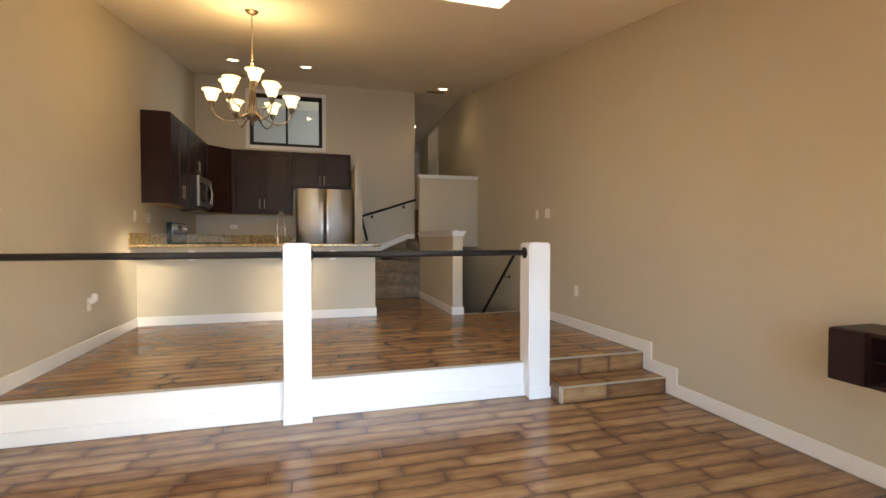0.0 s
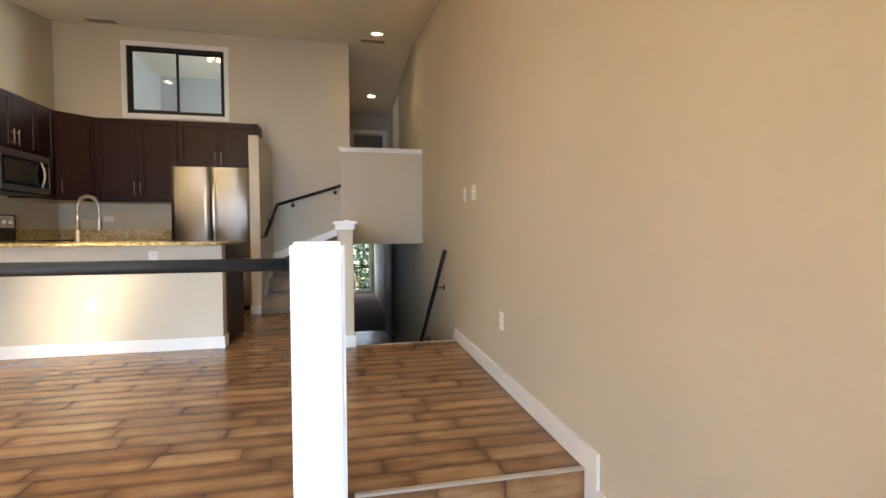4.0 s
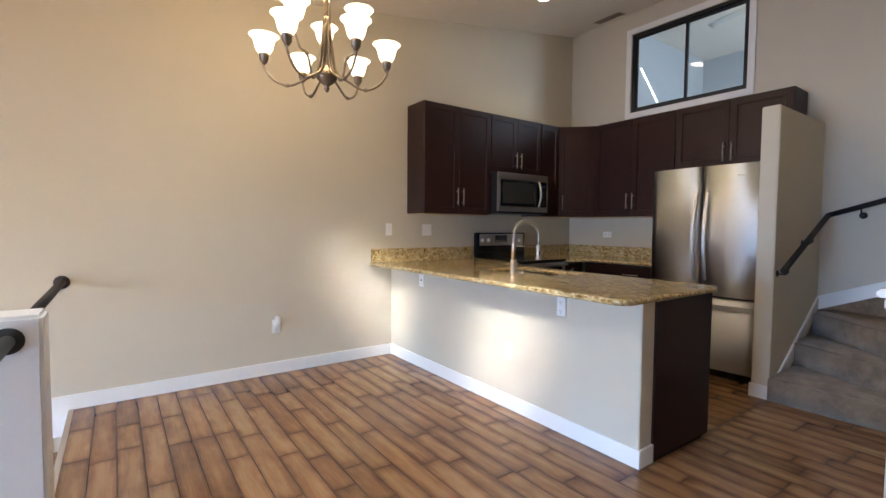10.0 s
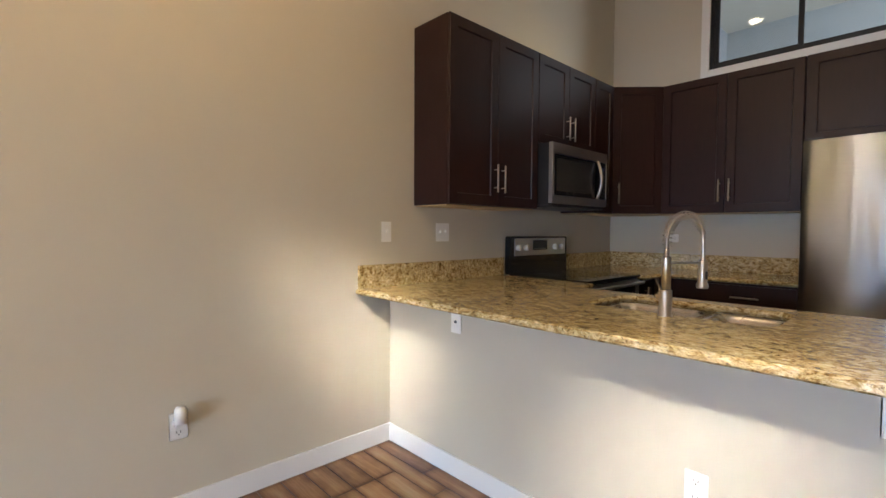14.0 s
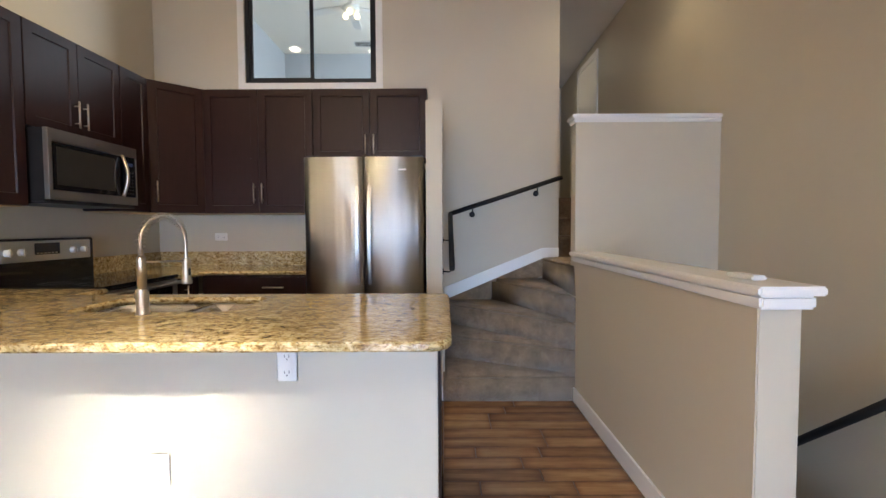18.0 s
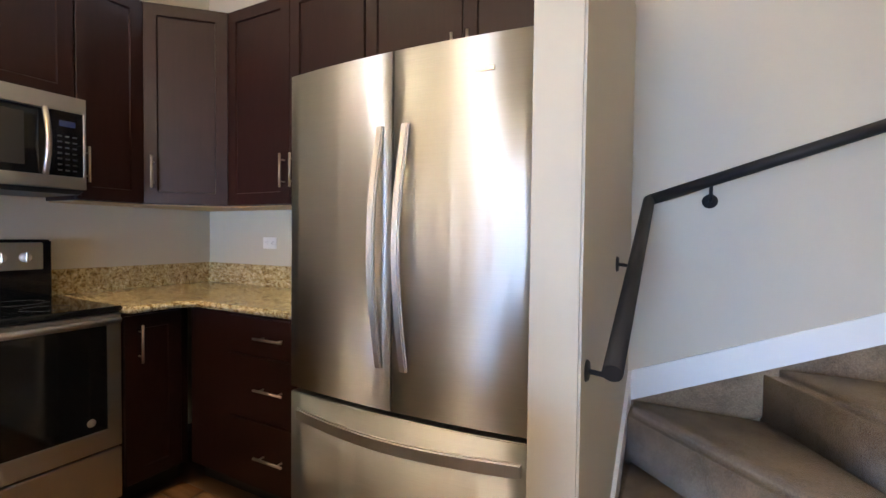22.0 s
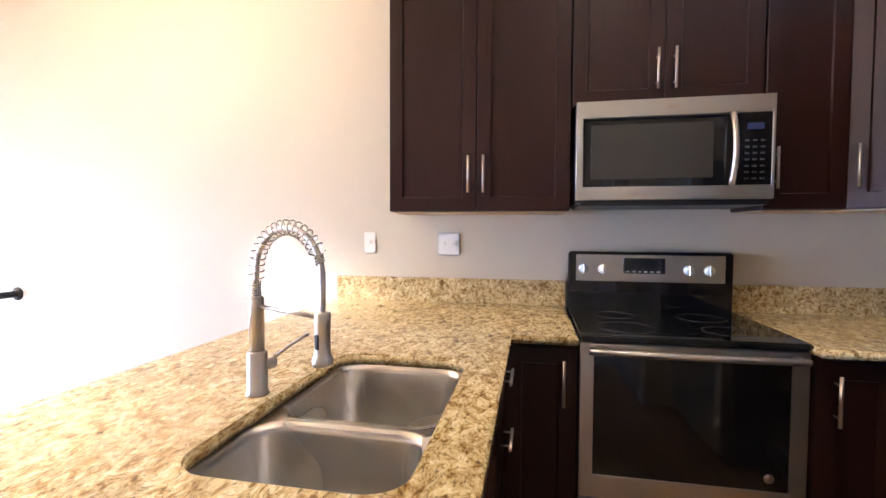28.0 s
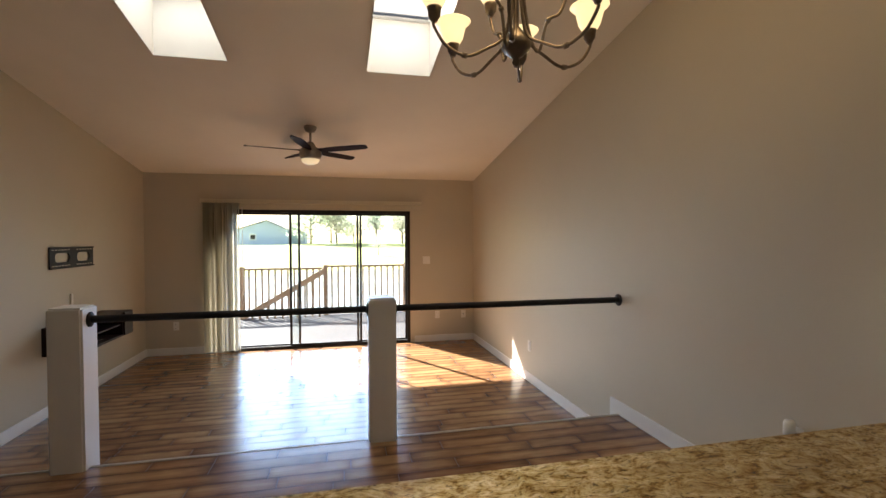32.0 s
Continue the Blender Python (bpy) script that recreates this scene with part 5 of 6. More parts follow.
# ---- ceiling fan ----
FNX, FNY = -2.297, -4.40
FZ = ceil_z(FNY)
fan = thing("ceiling_fan", (FNX, FNY, FZ), "brushed bronze ceiling fan with five dark blades and a light", "ceiling fan")
part("canopy", turned(lathe([(0, -0.06), (0.02, -0.06), (0.05, -0.045), (0.068, -0.01), (0.07, 0.012), (0, 0.02)], 24), pose(FNX, FNY, FZ)), M_FANMETAL, fan)
part("downrod", tube([(FNX, FNY, FZ - 0.04), (FNX, FNY, FZ - 0.20)], 0.013, 12), M_FANMETAL, fan)
part("motor_housing", lathe([(0, 0.0), (0.03, 0.0), (0.05, -0.03), (0.06, -0.05), (0.095, -0.07), (0.115, -0.10), (0.118, -0.14), (0.105, -0.175), (0.095, -0.185), (0, -0.185)], 32, (FNX, FNY, FZ - 0.16)), M_FANMETAL, fan)
part("light_bowl", lathe([(0.096, 0.0), (0.092, -0.022), (0.065, -0.045), (0.03, -0.056), (0, -0.058)], 28, (FNX, FNY, FZ - 0.345)), M_FANLIGHT, fan, "frosted glass light bowl")
for k in range(5):
    bl_ = bmesh.new()
    sec = []
    for u, wl, wr in ((0.09, 0.03, 0.03), (0.16, 0.045, 0.05), (0.30, 0.062, 0.068), (0.50, 0.058, 0.07), (0.62, 0.045, 0.06), (0.66, 0.02, 0.035)):
        sec.append([bl_.verts.new((u, -wl, 0.010 + 0.02 * (u - 0.1))), bl_.verts.new((u, wr, -0.010 + 0.02 * (u - 0.1))), bl_.verts.new((u, wr, -0.016 + 0.02 * (u - 0.1))), bl_.verts.new((u, -wl, 0.004 + 0.02 * (u - 0.1)))])
    for a, b in zip(sec, sec[1:]):
        for j in range(4):
            bl_.faces.new((a[j], a[(j + 1) % 4], b[(j + 1) % 4], b[j]))
    bl_.faces.new(sec[0][::-1])
    bl_.faces.new(sec[-1])
    bmesh.ops.recalc_face_normals(bl_, faces=bl_.faces)
    mm = pose(FNX, FNY, FZ - 0.25, 0, 0, 8 + 72 * k)
    part("blade", turned(bl_, mm), M_BLADE, fan, "dark wooden fan blade")

# ---- sliding glass door, blinds ----
sd = thing("door_1", (-2.2, YS, ZL), "black framed three-panel sliding glass door", "door", kind="structure")
part("outer_frame", frame_of(DOOR[0], DOOR[1], DOOR[2] + 0.0, DOOR[3], YS - 0.11, YS - 0.005, 0.042), M_BLACK, sd)
part("sill_track", box(DOOR[0] + 0.042, DOOR[1] - 0.042, YS - 0.10, YS + 0.004, ZL, ZL + 0.03, 0.004), M_BLACK, sd)
xs = (DOOR[0] + 0.04, -2.845, -1.955, DOOR[1] - 0.04)
for i in range(3):
    y = YS - (0.05 if i == 1 else 0.085)
    x0, x1 = xs[i] - (0.0 if i == 0 else 0.075), xs[i + 1] + (0.075 if i == 1 else 0)
    sa = part("panel_frame", frame_of(x0, x1, ZL + 0.03, DOOR[3] - 0.04, y, y + 0.03, 0.032), M_BLACK, sd)
    pn = part("pane", box(x0 + 0.03, x1 - 0.03, y + 0.011, y + 0.016, ZL + 0.06, DOOR[3] - 0.07), M_GLASS, sa)
    pn.visible_shadow = False
    if i == 1:
        part("pull_handle", box(x0 + 0.004, x0 + 0.03, y + 0.03, y + 0.06, 0.70, 0.86, 0.006), M_BLACK, sa)
bl = thing("vertical_blinds", (-0.96, YS + 0.06, ZL), "gathered cream vinyl vertical blinds with a head rail", "blinds")
part("head_rail", box(-3.82, -0.72, YS + 0.012, YS + 0.075, 1.84, 1.895, 0.004), M_BLIND, bl)
rb = random.Random(3)
for k in range(13):
    x = -0.765 - 0.037 * k
    v = bmesh.new()
    n = 6
    a = radians((88, 58, 104, 72)[k % 4] + rb.uniform(-10, 10))
    ring = []
    for j in range(n + 1):
        s = (j / n - 0.5) * 0.09
        cv = 0.008 * (1 - (2 * j / n - 1) ** 2)
        ring.append((x + s * math.cos(a) - cv * math.sin(a), YS + 0.055 + s * math.sin(a) * 0.9 + cv * math.cos(a)))
    lo = [v.verts.new((p[0], p[1], ZL + 0.025)) for p in ring]
    hi = [v.verts.new((p[0], p[1], 1.84)) for p in ring]
    for j in range(n):
        v.faces.new((lo[j], lo[j + 1], hi[j + 1], hi[j])).smooth = True
    bmesh.ops.solidify(v, geom=v.faces[:], thickness=0.0012)
    part("slat", v, M_BLIND, bl)
part("wand", tube([(-1.265, YS + 0.085, 1.79), (-1.27, YS + 0.09, 0.55)], 0.004, 8), M_WHITE_PLASTIC, bl)

# ---- television bracket, floating shelf ----
tv = thing("tv_bracket", (0.0, -4.48, 1.16), "flat black steel television wall bracket", "wall bracket")
yo, ya = -4.852, -4.102
holes = [[(y, z) for y, z in rounded(-4.783, -4.546, 1.119, 1.209, 0.0449, 8)], [(y, z) for y, z in rounded(-4.422, -4.18, 1.119, 1.209, 0.0449, 8)]]
bm = slab([(yo, 1.064), (ya, 1.064), (ya, 1.264), (yo, 1.264)], holes, -0.016, -0.004, 0.001)
for v in bm.verts:
    v.co = Vector((v.co.z, v.co.x, v.co.y))
bmesh.ops.recalc_face_normals(bm, faces=bm.faces)
part("plate", bm, M_BLACK, tv)
for z in (1.061, 1.253):
    part("lip", box(-0.028, -0.004, yo, ya, z, z + 0.012, 0.002), M_BLACK, tv)
for z in (1.089, 1.239):
    for k in range(14):
        if k in (6, 7):
            continue
        part("slot", box(-0.0175, -0.0165, yo + 0.033 + 0.0505 * k, yo + 0.066 + 0.0505 * k, z - 0.004, z + 0.004), M_WALL, tv)
for y in (-4.82, -4.14):
    part("spacer", tube([(-0.006, y, 1.16), (0.0, y, 1.16)], 0.012, 10), M_BLACK, tv)
cv = single("cable_cover", box(-0.018, 0.0, -4.462, -4.43, 0.549, 0.803, 0.004), M_WHITE_PLASTIC, "white plastic cable channel on the wall", "cable cover")
S0, S1, SX, SZ0, SZ1 = -5.035, -3.98, -0.295, 0.29, 0.547
shf = thing("floating_shelf", (-0.15, -4.48, SZ0), "wall-mounted dark brown media shelf with open middle", "shelf")
part("top_board", box(SX, 0, S0, S1, SZ1 - 0.02, SZ1, 0.002), M_SHELFWOOD, shf)
part("bottom_board", box(SX, 0, S0, S1, SZ0, SZ0 + 0.02, 0.002), M_SHELFWOOD, shf)
part("back_board", box(-0.012, -0.001, S0 + 0.01, S1 - 0.01, SZ0 + 0.02, SZ1 - 0.02), M_SHELFWOOD, shf)
part("middle_shelf", box(SX + 0.02, -0.012, S0 + 0.21, S1 - 0.16, 0.408, 0.42), M_SHELFWOOD, shf)
for a, b in ((S0, S0 + 0.02), (S1 - 0.02, S1), (S0 + 0.20, S0 + 0.215), (S1 - 0.17, S1 - 0.155)):
    part("upright", box(SX + 0.002, -0.001, a, b, SZ0 + 0.02, SZ1 - 0.02), M_SHELFWOOD, shf)
for a, b in ((S0 + 0.002, S0 + 0.2), (S1 - 0.158, S1 - 0.002)):
    part("door", box(SX - 0.016, SX, a, b, SZ0 + 0.003, SZ1 - 0.003, 0.002), M_SHELFWOOD, shf, "plain dark end door")
rc = random.Random(5)
pts = []
for k in range(70):
    a = 2 * math.pi * k / 22
    pts.append((-0.17 + (0.03 + 0.0001 * k) * math.cos(a) + rc.uniform(-.002, .002), -4.35 + (0.05 + 0.0003 * k) * math.sin(a) + rc.uniform(-.003, .003), SZ0 + 0.022 + 0.0003 * k))
pts += [(-0.19, -4.44, SZ0 + 0.03), (-0.2, -4.50, SZ0 + 0.026), (-0.22, -4.56, SZ0 + 0.024)]
single("coiled_cable", tube(pts, 0.0017, 6), M_WHITE_PLASTIC, "coiled thin white cable lying in the shelf", "cable")
single("hanging_cable", tube([(-0.012, -4.34, 0.128), (-0.03, -4.345, 0.112), (-0.035, -4.371, 0.077), (-0.03, -4.43, 0.062), (-0.03, -4.486, 0.112), (-0.03, -4.50, 0.2), (-0.05, -4.50, SZ0 - 0.002)], 0.003, 6), M_WHITE_PLASTIC, "thin white cable looping under the shelf", "cable")

# ---- upper corridor and the room behind the window ----
M_BLUEROOM = paint("pale_room_paint", (0.50, 0.525, 0.55), 0.6, 0.04)
setting("floor_loft", box(-4.67, WX - 0.12, YB + 0.12, 6.5, ZU - 0.12, ZU), M_CARPET, "taupe carpet of the upper room", "floor")
setting("wall_loft_north", box(-4.67, WX - 0.12, 6.4, 6.5, ZU, 4.6), M_BLUEROOM, "pale grey-blue wall of the upper room")
setting("wall_loft_west", box(-4.80, XL, YB + 0.14, 6.4, ZU, 4.6), M_BLUEROOM, "pale grey-blue wall of the upper room")
# slit is invented and unseen, placed so sun draws a streak on the wall
setting("ceiling_loft", joined(box(-4.80, -4.30, YB + 0.12, 6.5, 4.2, 4.22), box(-3.99, WX - 0.12, YB + 0.12, 6.5, 4.2, 4.22), box(-4.30, -3.99, YB + 0.12, 3.82, 4.2, 4.22), box(-4.30, -3.99, 3.90, 6.5, 4.2, 4.22)), M_CEIL, "white ceiling of the upper room with a slit added for a sun streak", "ceiling")
vent(pose(-3.25, 6.0, 4.2), 0.34, 0.2, "white metal ceiling vent in the upper room", M_TRIM)
# unseen fill lamp added to brighten the upper room; no window behind it
lamp("loft_fill", "AREA", 7, (0.72, 0.83, 1.0), look((-1.15, 4.9, 3.1), (-4.0, 4.7, 2.9)), size=(1.2, 1.2))
for x in (-0.86, -0.12):
    setting("door_casing_upper", box(x - 0.05, x + 0.05, 6.38, 6.4, ZU, 3.20, 0.003), M_TRIM, "white door casing at the corridor end", "trim")
setting("door_head_upper", box(-0.91, -0.07, 6.38, 6.4, 3.20, 3.28, 0.003), M_TRIM, "white head casing at the corridor end", "trim")
setting("wall_beyond_corridor", box(-1.3, 0.2, 7.2, 7.3, ZU, 4.6), M_WALL, "wall of the room past the corridor")
# two unseen boxes added to stop sky light leaking into the corridor
setting("leak_stop_west", box(-1.4, -1.3, 6.5, 7.3, ZU - 0.2, 4.6), M_WALL, "unseen side wall added to keep sky light out")
setting("leak_stop_floor", box(-1.3, 0.0, 6.5, 7.2, ZU - 0.2, ZU), M_CARPET, "unseen carpeted floor added to keep sky light out", "floor")
setting("ceiling_beyond_corridor", box(-1.3, 0.2, 6.5, 7.3, 3.6, 3.7), M_CEIL, "ceiling past the corridor", "ceiling")
dj = thing("door_2", (WX, 4.6, ZU), "white panelled side door of the upper corridor", "door", kind="structure")
part("casing", joined(box(WX, WX + 0.018, 4.15, 4.22, ZU, 3.55, 0.003), box(WX, WX + 0.018, 4.98, 5.05, ZU, 3.55, 0.003), box(WX, WX + 0.018, 4.22, 4.98, 3.48, 3.55, 0.003)), M_TRIM, dj)
part("leaf", box(WX, WX + 0.010, 4.22, 4.98, ZU + 0.01, 3.48, 0.002), M_TRIM, dj)
part("knob", turned(lathe([(0, 0.06), (0.02, 0.058), (0.026, 0.045), (0.018, 0.03), (0.01, 0.02), (0.01, 0.0)], 16), pose(WX + 0.01, 4.3, ZU + 0.95, 0, 90, 0)), M_CHROME, dj)
dk = thing("door_3", (0, 4.9, ZU), "white cased doorway of the upper corridor", "door", kind="structure")
part("casing", joined(box(-0.02, 0, 4.55, 4.63, ZU, 3.55, 0.003), box(-0.02, 0, 5.36, 5.44, ZU, 3.55, 0.003), box(-0.02, 0, 4.63, 5.36, 3.47, 3.55, 0.003)), M_TRIM, dk)
part("leaf", box(-0.012, 0, 4.63, 5.36, ZU + 0.01, 3.47, 0.002), M_TRIM, dk)

# ---- lower hall and far room ----
lamp("far_door_daylight", "AREA", 1.2, (0.50, 0.66, 1.0), look((-0.67, 13.1, -0.2), (-0.67, 0.0, -0.9)), size=(1.05, 1.8))
d4 = thing("door_4", (-0.16, 6.45, ZD), "open white hinged door at the end of the hall", "door", kind="structure")
lf = part("leaf", turned(box(-0.70, 0, -0.02, 0.02, ZD + 0.01, 0.76, 0.003), pose(-0.125, 6.46, 0, 0, 0, 95)), M_TRIM, d4)
for s in (-1, 1):
    part("knob", turned(lathe([(0, 0.065), (0.02, 0.063), (0.027, 0.05), (0.018, 0.03), (0.01, 0.02), (0.022, 0.004), (0.024, 0)], 16), pose(-0.125 + 0.055 + s * 0.02, 5.83, ZD + 0.96, 0, 90 * s, 0)), M_CHROME, lf)
setting("door_casing_hall", joined(box(-0.95, -0.92, 6.43, 6.45, ZD, 0.80, 0.003), box(-0.10, -0.03, 6.43, 6.45, ZD, 0.80, 0.003)), M_TRIM, "white door casing of the hall doorway", "trim")
d5 = thing("door_5", (-0.9, 4.6, ZD), "white side door of the lower hall", "door", kind="structure")
part("casing", joined(box(-0.918, -0.90, 4.3, 4.37, ZD, 0.79, 0.003), box(-0.918, -0.90, 5.15, 5.22, ZD, 0.79, 0.003)), M_TRIM, d5)
part("leaf", box(-0.918, -0.906, 4.37, 5.15, ZD + 0.01, 0.79, 0.002), M_TRIM, d5)
gd = thing("door_6", (-0.45, 13.2, ZD), "dark framed glass door at the far end", "door", kind="structure")
part("frame", frame_of(-1.24, -0.11, ZD + 0.05, 0.80, 13.2, 13.28, 0.075), M_TRIM, gd)
part("rail_bar", box(-1.195, -0.155, 13.21, 13.25, -0.34, -0.28), M_BLACK, gd)
pn = part("pane", box(-1.197, -0.153, 13.235, 13.24, ZD + 0.09, 0.76), M_GLASS, gd)
pn.visible_shadow = False
bal = thing("balcony_railing", (-0.5, 14.2, ZD), "dark metal balcony railing outside the glass door", "railing")
for z in (ZD + 0.08, ZD + 0.95):
    part("rail", box(-2.0, 1.2, 14.2, 14.23, z, z + 0.04), M_BLACK, bal)
for k in range(28):
    part("baluster", box(-2.0 + 0.115 * k, -1.985 + 0.115 * k, 14.205, 14.22, ZD + 0.08, ZD + 0.98), M_BLACK, bal)
setting("floor_balcony", box(-2.2, 1.4, 13.3, 14.4, ZD - 0.15, ZD - 0.02), paint("balcony_concrete", (0.35, 0.34, 0.33), 0.8, 0.1), "grey concrete balcony floor", "floor")

# ---- ceiling fan of the upper room ----
LX, LY, LZ = -3.15, 4.42, 4.2
lf2 = thing("loft_fan", (LX, LY, LZ), "white ceiling fan with lit bulbs in the upper room", "ceiling fan")
part("downrod", tube([(LX, LY, LZ), (LX, LY, LZ - 0.14)], 0.014, 10), M_TRIM, lf2)
part("motor", lathe([(0, 0), (0.06, -0.01), (0.11, -0.04), (0.11, -0.09), (0.06, -0.12), (0, -0.12)], 24, (LX, LY, LZ - 0.12)), M_TRIM, lf2)
for k in range(5):
    part("blade", turned(box(0.10, 0.62, -0.06, 0.06, -0.005, 0.005, 0.004), pose(LX, LY, LZ - 0.18, 10, 0, 20 + 72 * k)), M_TRIM, lf2)
for k in range(3):
    a = radians(30 + 120 * k)
    part("bulb", lathe([(0, 0.0), (0.02, -0.005), (0.034, -0.03), (0.036, -0.05), (0.024, -0.074), (0, -0.082)], 16, (LX + 0.085 * math.cos(a), LY + 0.085 * math.sin(a), LZ - 0.23)), M_SHADE, lf2, "lit round bulb")

# ---- outside ----
GZ = -1.1
# grey deck wood, set darker and bluer to hold the shade lying on it
M_DECK = paint("weathered_shaded_deck", (0.066, 0.066, 0.082), 0.75, 0.12, 60, 0.5, 5)
M_RAILWOOD = paint("stained_rail_wood", (0.25, 0.155, 0.10), 0.65, 0.15, 60, 0.4, 6)


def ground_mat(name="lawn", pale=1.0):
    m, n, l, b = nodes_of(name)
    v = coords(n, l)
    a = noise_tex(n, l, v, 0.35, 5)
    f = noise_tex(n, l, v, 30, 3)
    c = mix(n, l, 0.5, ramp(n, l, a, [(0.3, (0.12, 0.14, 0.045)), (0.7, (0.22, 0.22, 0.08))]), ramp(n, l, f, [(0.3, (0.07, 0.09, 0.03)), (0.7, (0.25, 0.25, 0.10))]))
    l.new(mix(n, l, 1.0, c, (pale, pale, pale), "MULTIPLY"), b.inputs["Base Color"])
    b.inputs["Roughness"].default_value = 0.9
    bumped(n, l, b, f, 0.6, 0.03)
    return m


def water_mat():
    m, n, l, b = nodes_of("pond_water")
    b.inputs["Base Color"].default_value = (0.34, 0.40, 0.44, 1)
    b.inputs["Roughness"].default_value = 0.12
    bumped(n, l, b, noise_tex(n, l, coords(n, l, (1, 4, 1)), 2.0, 3), 0.3, 0.05)
    return m


gm = bmesh.new()
bmesh.ops.create_grid(gm, x_segments=2, y_segments=2, size=900)
for v in gm.verts:
    v.co.z = GZ - 0.9
setting("ground", gm, ground_mat(), "open grass ground round the house", "ground")
single("lawn", box(-30, 24, -12.5, -6.36, GZ - 1.0, GZ, 0.0), bpy.data.materials["lawn"], "sunlit strip of yellowish green lawn", "lawn", kind="structure")
pm = bmesh.new()
bmesh.ops.create_circle(pm, cap_ends=True, radius=1, segments=64)
for v in pm.verts:
    v.co = Vector((v.co.x * 60 - 8, v.co.y * 23 - 37, GZ - 0.55))
setting("water", pm, water_mat(), "bright still pond reflecting the sky", "water")
# lawn colours lifted 2.3 times: strong sun put into the bank's colour
M_SUNLIT_GRASS = ground_mat("sunlit_grass", 2.3)


def bank_z(y):
    return -1.68 + 1.85 * max(0.0, min(1.0, (-40 - y) / 46.0))


bank = bmesh.new()
rows = []
for y in (-38, -46, -55, -64, -74, -86, -130, -320):
    rows.append([bank.verts.new((x, y + 2.0 * math.sin(x * 0.11), bank_z(y) + 0.12 * math.sin(x * 0.21 + y))) for x in range(-150, 151, 10)])
for a, b in zip(rows, rows[1:]):
    for k in range(30):
        bank.faces.new((a[k], a[k + 1], b[k + 1], b[k])).smooth = True
bmesh.ops.recalc_face_normals(bank, faces=bank.faces)
setting("far_bank", bank, M_SUNLIT_GRASS, "grass bank across the pond, coloured pale for strong sun", "ground")

deck = thing("deck", (-2.2, -8.0, ZL - 0.1), "weathered grey wooden deck outside the glass door, colour darkened for shade", "deck", kind="structure")
DB = mesh_of("deck_board", box(-4.6, 0.9, 0, 0.135, -0.03, 0, 0.004, 1), M_DECK)
for k in range(24):
    ob = new("deck_board", DB)
    ob.parent = deck
    ob.location = Vector((0, -6.36 - 0.142 * (k + 1), ZL - 0.06)) - where(deck)
part("joist", box(-4.5, 0.8, -9.5, -6.36, ZL - 0.32, ZL - 0.10), M_DECK, deck)
fe = thing("deck_railing", (-2.2, -9.5, ZL - 0.06), "brown stained wooden deck railing with square balusters", "railing")
DZ = ZL - 0.06
PX, SX = -2.29, -4.03                # post at the stair, corner of the side railing
for x, top in ((SX, 0.78), (PX, 0.76), (-0.6, 0.74), (0.85, 0.74)):
    part("post", box(x - 0.045, x + 0.045, -9.52, -9.43, GZ, top, 0.004), M_RAILWOOD, fe)
for a, b, top in ((SX, PX, 0.75), (PX, -0.6, 0.71), (-0.6, 0.85, 0.71)):
    part("top_rail", box(a, b, -9.54, -9.41, top - 0.04, top, 0.004), M_RAILWOOD, fe)
    part("bottom_rail", box(a, b, -9.50, -9.45, DZ + 0.06, DZ + 0.14, 0.003), M_RAILWOOD, fe)
    n = int((b - a) / 0.13)
    for k in range(1, n):
        x = a + (b - a) * k / n
        part("baluster", box(x - 0.017, x + 0.017, -9.49, -9.456, DZ + 0.12, top - 0.03), M_RAILWOOD, fe)
for x, label in ((SX, "brown stained wooden side railing of the deck"), (0.88, "brown stained wooden railing along the deck end")):
    fe2 = thing("deck_side_railing", (x, -7.9, DZ), label, "railing")
    for z, h in ((0.71, 0.04), (DZ + 0.06, 0.08)):
        part("rail", box(x - 0.04, x + 0.04, -9.4, -6.36, z, z + h, 0.003), M_RAILWOOD, fe2)
    for k in range(24):
        part("baluster", box(x - 0.017, x + 0.017, -9.35 + 0.13 * k, -9.316 + 0.13 * k, DZ + 0.12, 0.72), M_RAILWOOD, fe2)
st = thing("deck_stair_railing", (-1.5, -9.3, DZ), "sloping brown wooden stair railing of the deck", "railing")
part("sloped_rail", prism([(PX + 0.03, 0.57), (-0.55, DZ - 0.08), (-0.55, DZ + 0.05), (PX + 0.03, 0.70)][::-1], "y", -9.32, -9.23), M_RAILWOOD, st)
for k in range(11):
    x = PX + 0.12 + 0.15 * k
    zt = 0.57 + (DZ - 0.08 - 0.57) * (x - PX - 0.03) / (-0.58 - PX)
    part("baluster", box(x - 0.017, x + 0.017, -9.29, -9.256, DZ - 0.002, max(zt + 0.02, DZ + 0.02)), M_RAILWOOD, st)

# light blue house across the water
M_SIDING = paint("blue_siding", (0.52, 0.61, 0.78), 0.7, 0.05, 3, 0.1)
M_ROOF = paint("grey_shingle", (0.36, 0.35, 0.36), 0.9, 0.15, 8, 0.4)
ho = thing("house", (11, -92, 0.1), "pale blue sided house across the pond", "house")
part("wall", prism([(7.0, -0.4), (16.5, -0.4), (16.5, 2.75), (10.8, 4.55), (7.0, 2.85)], "y", -104, -90), M_SIDING, ho)
part("roof", prism([(6.4, 2.60), (10.8, 4.60), (17.0, 2.60), (17.0, 2.80), (10.8, 4.82), (6.4, 2.80)], "y", -104.5, -89.6), M_ROOF, ho)
part("wing_wall", box(4.2, 7.0, -102, -93, -0.4, 2.5), M_SIDING, ho)
part("wing_roof", prism([(4.0, 2.45), (7.0, 2.45), (7.0, 3.9)], "y", -102.3, -92.7), M_ROOF, ho)
w = part("window", box(12.6, 13.9, -90.0, -89.94, 0.9, 2.2), M_TRIM, ho)
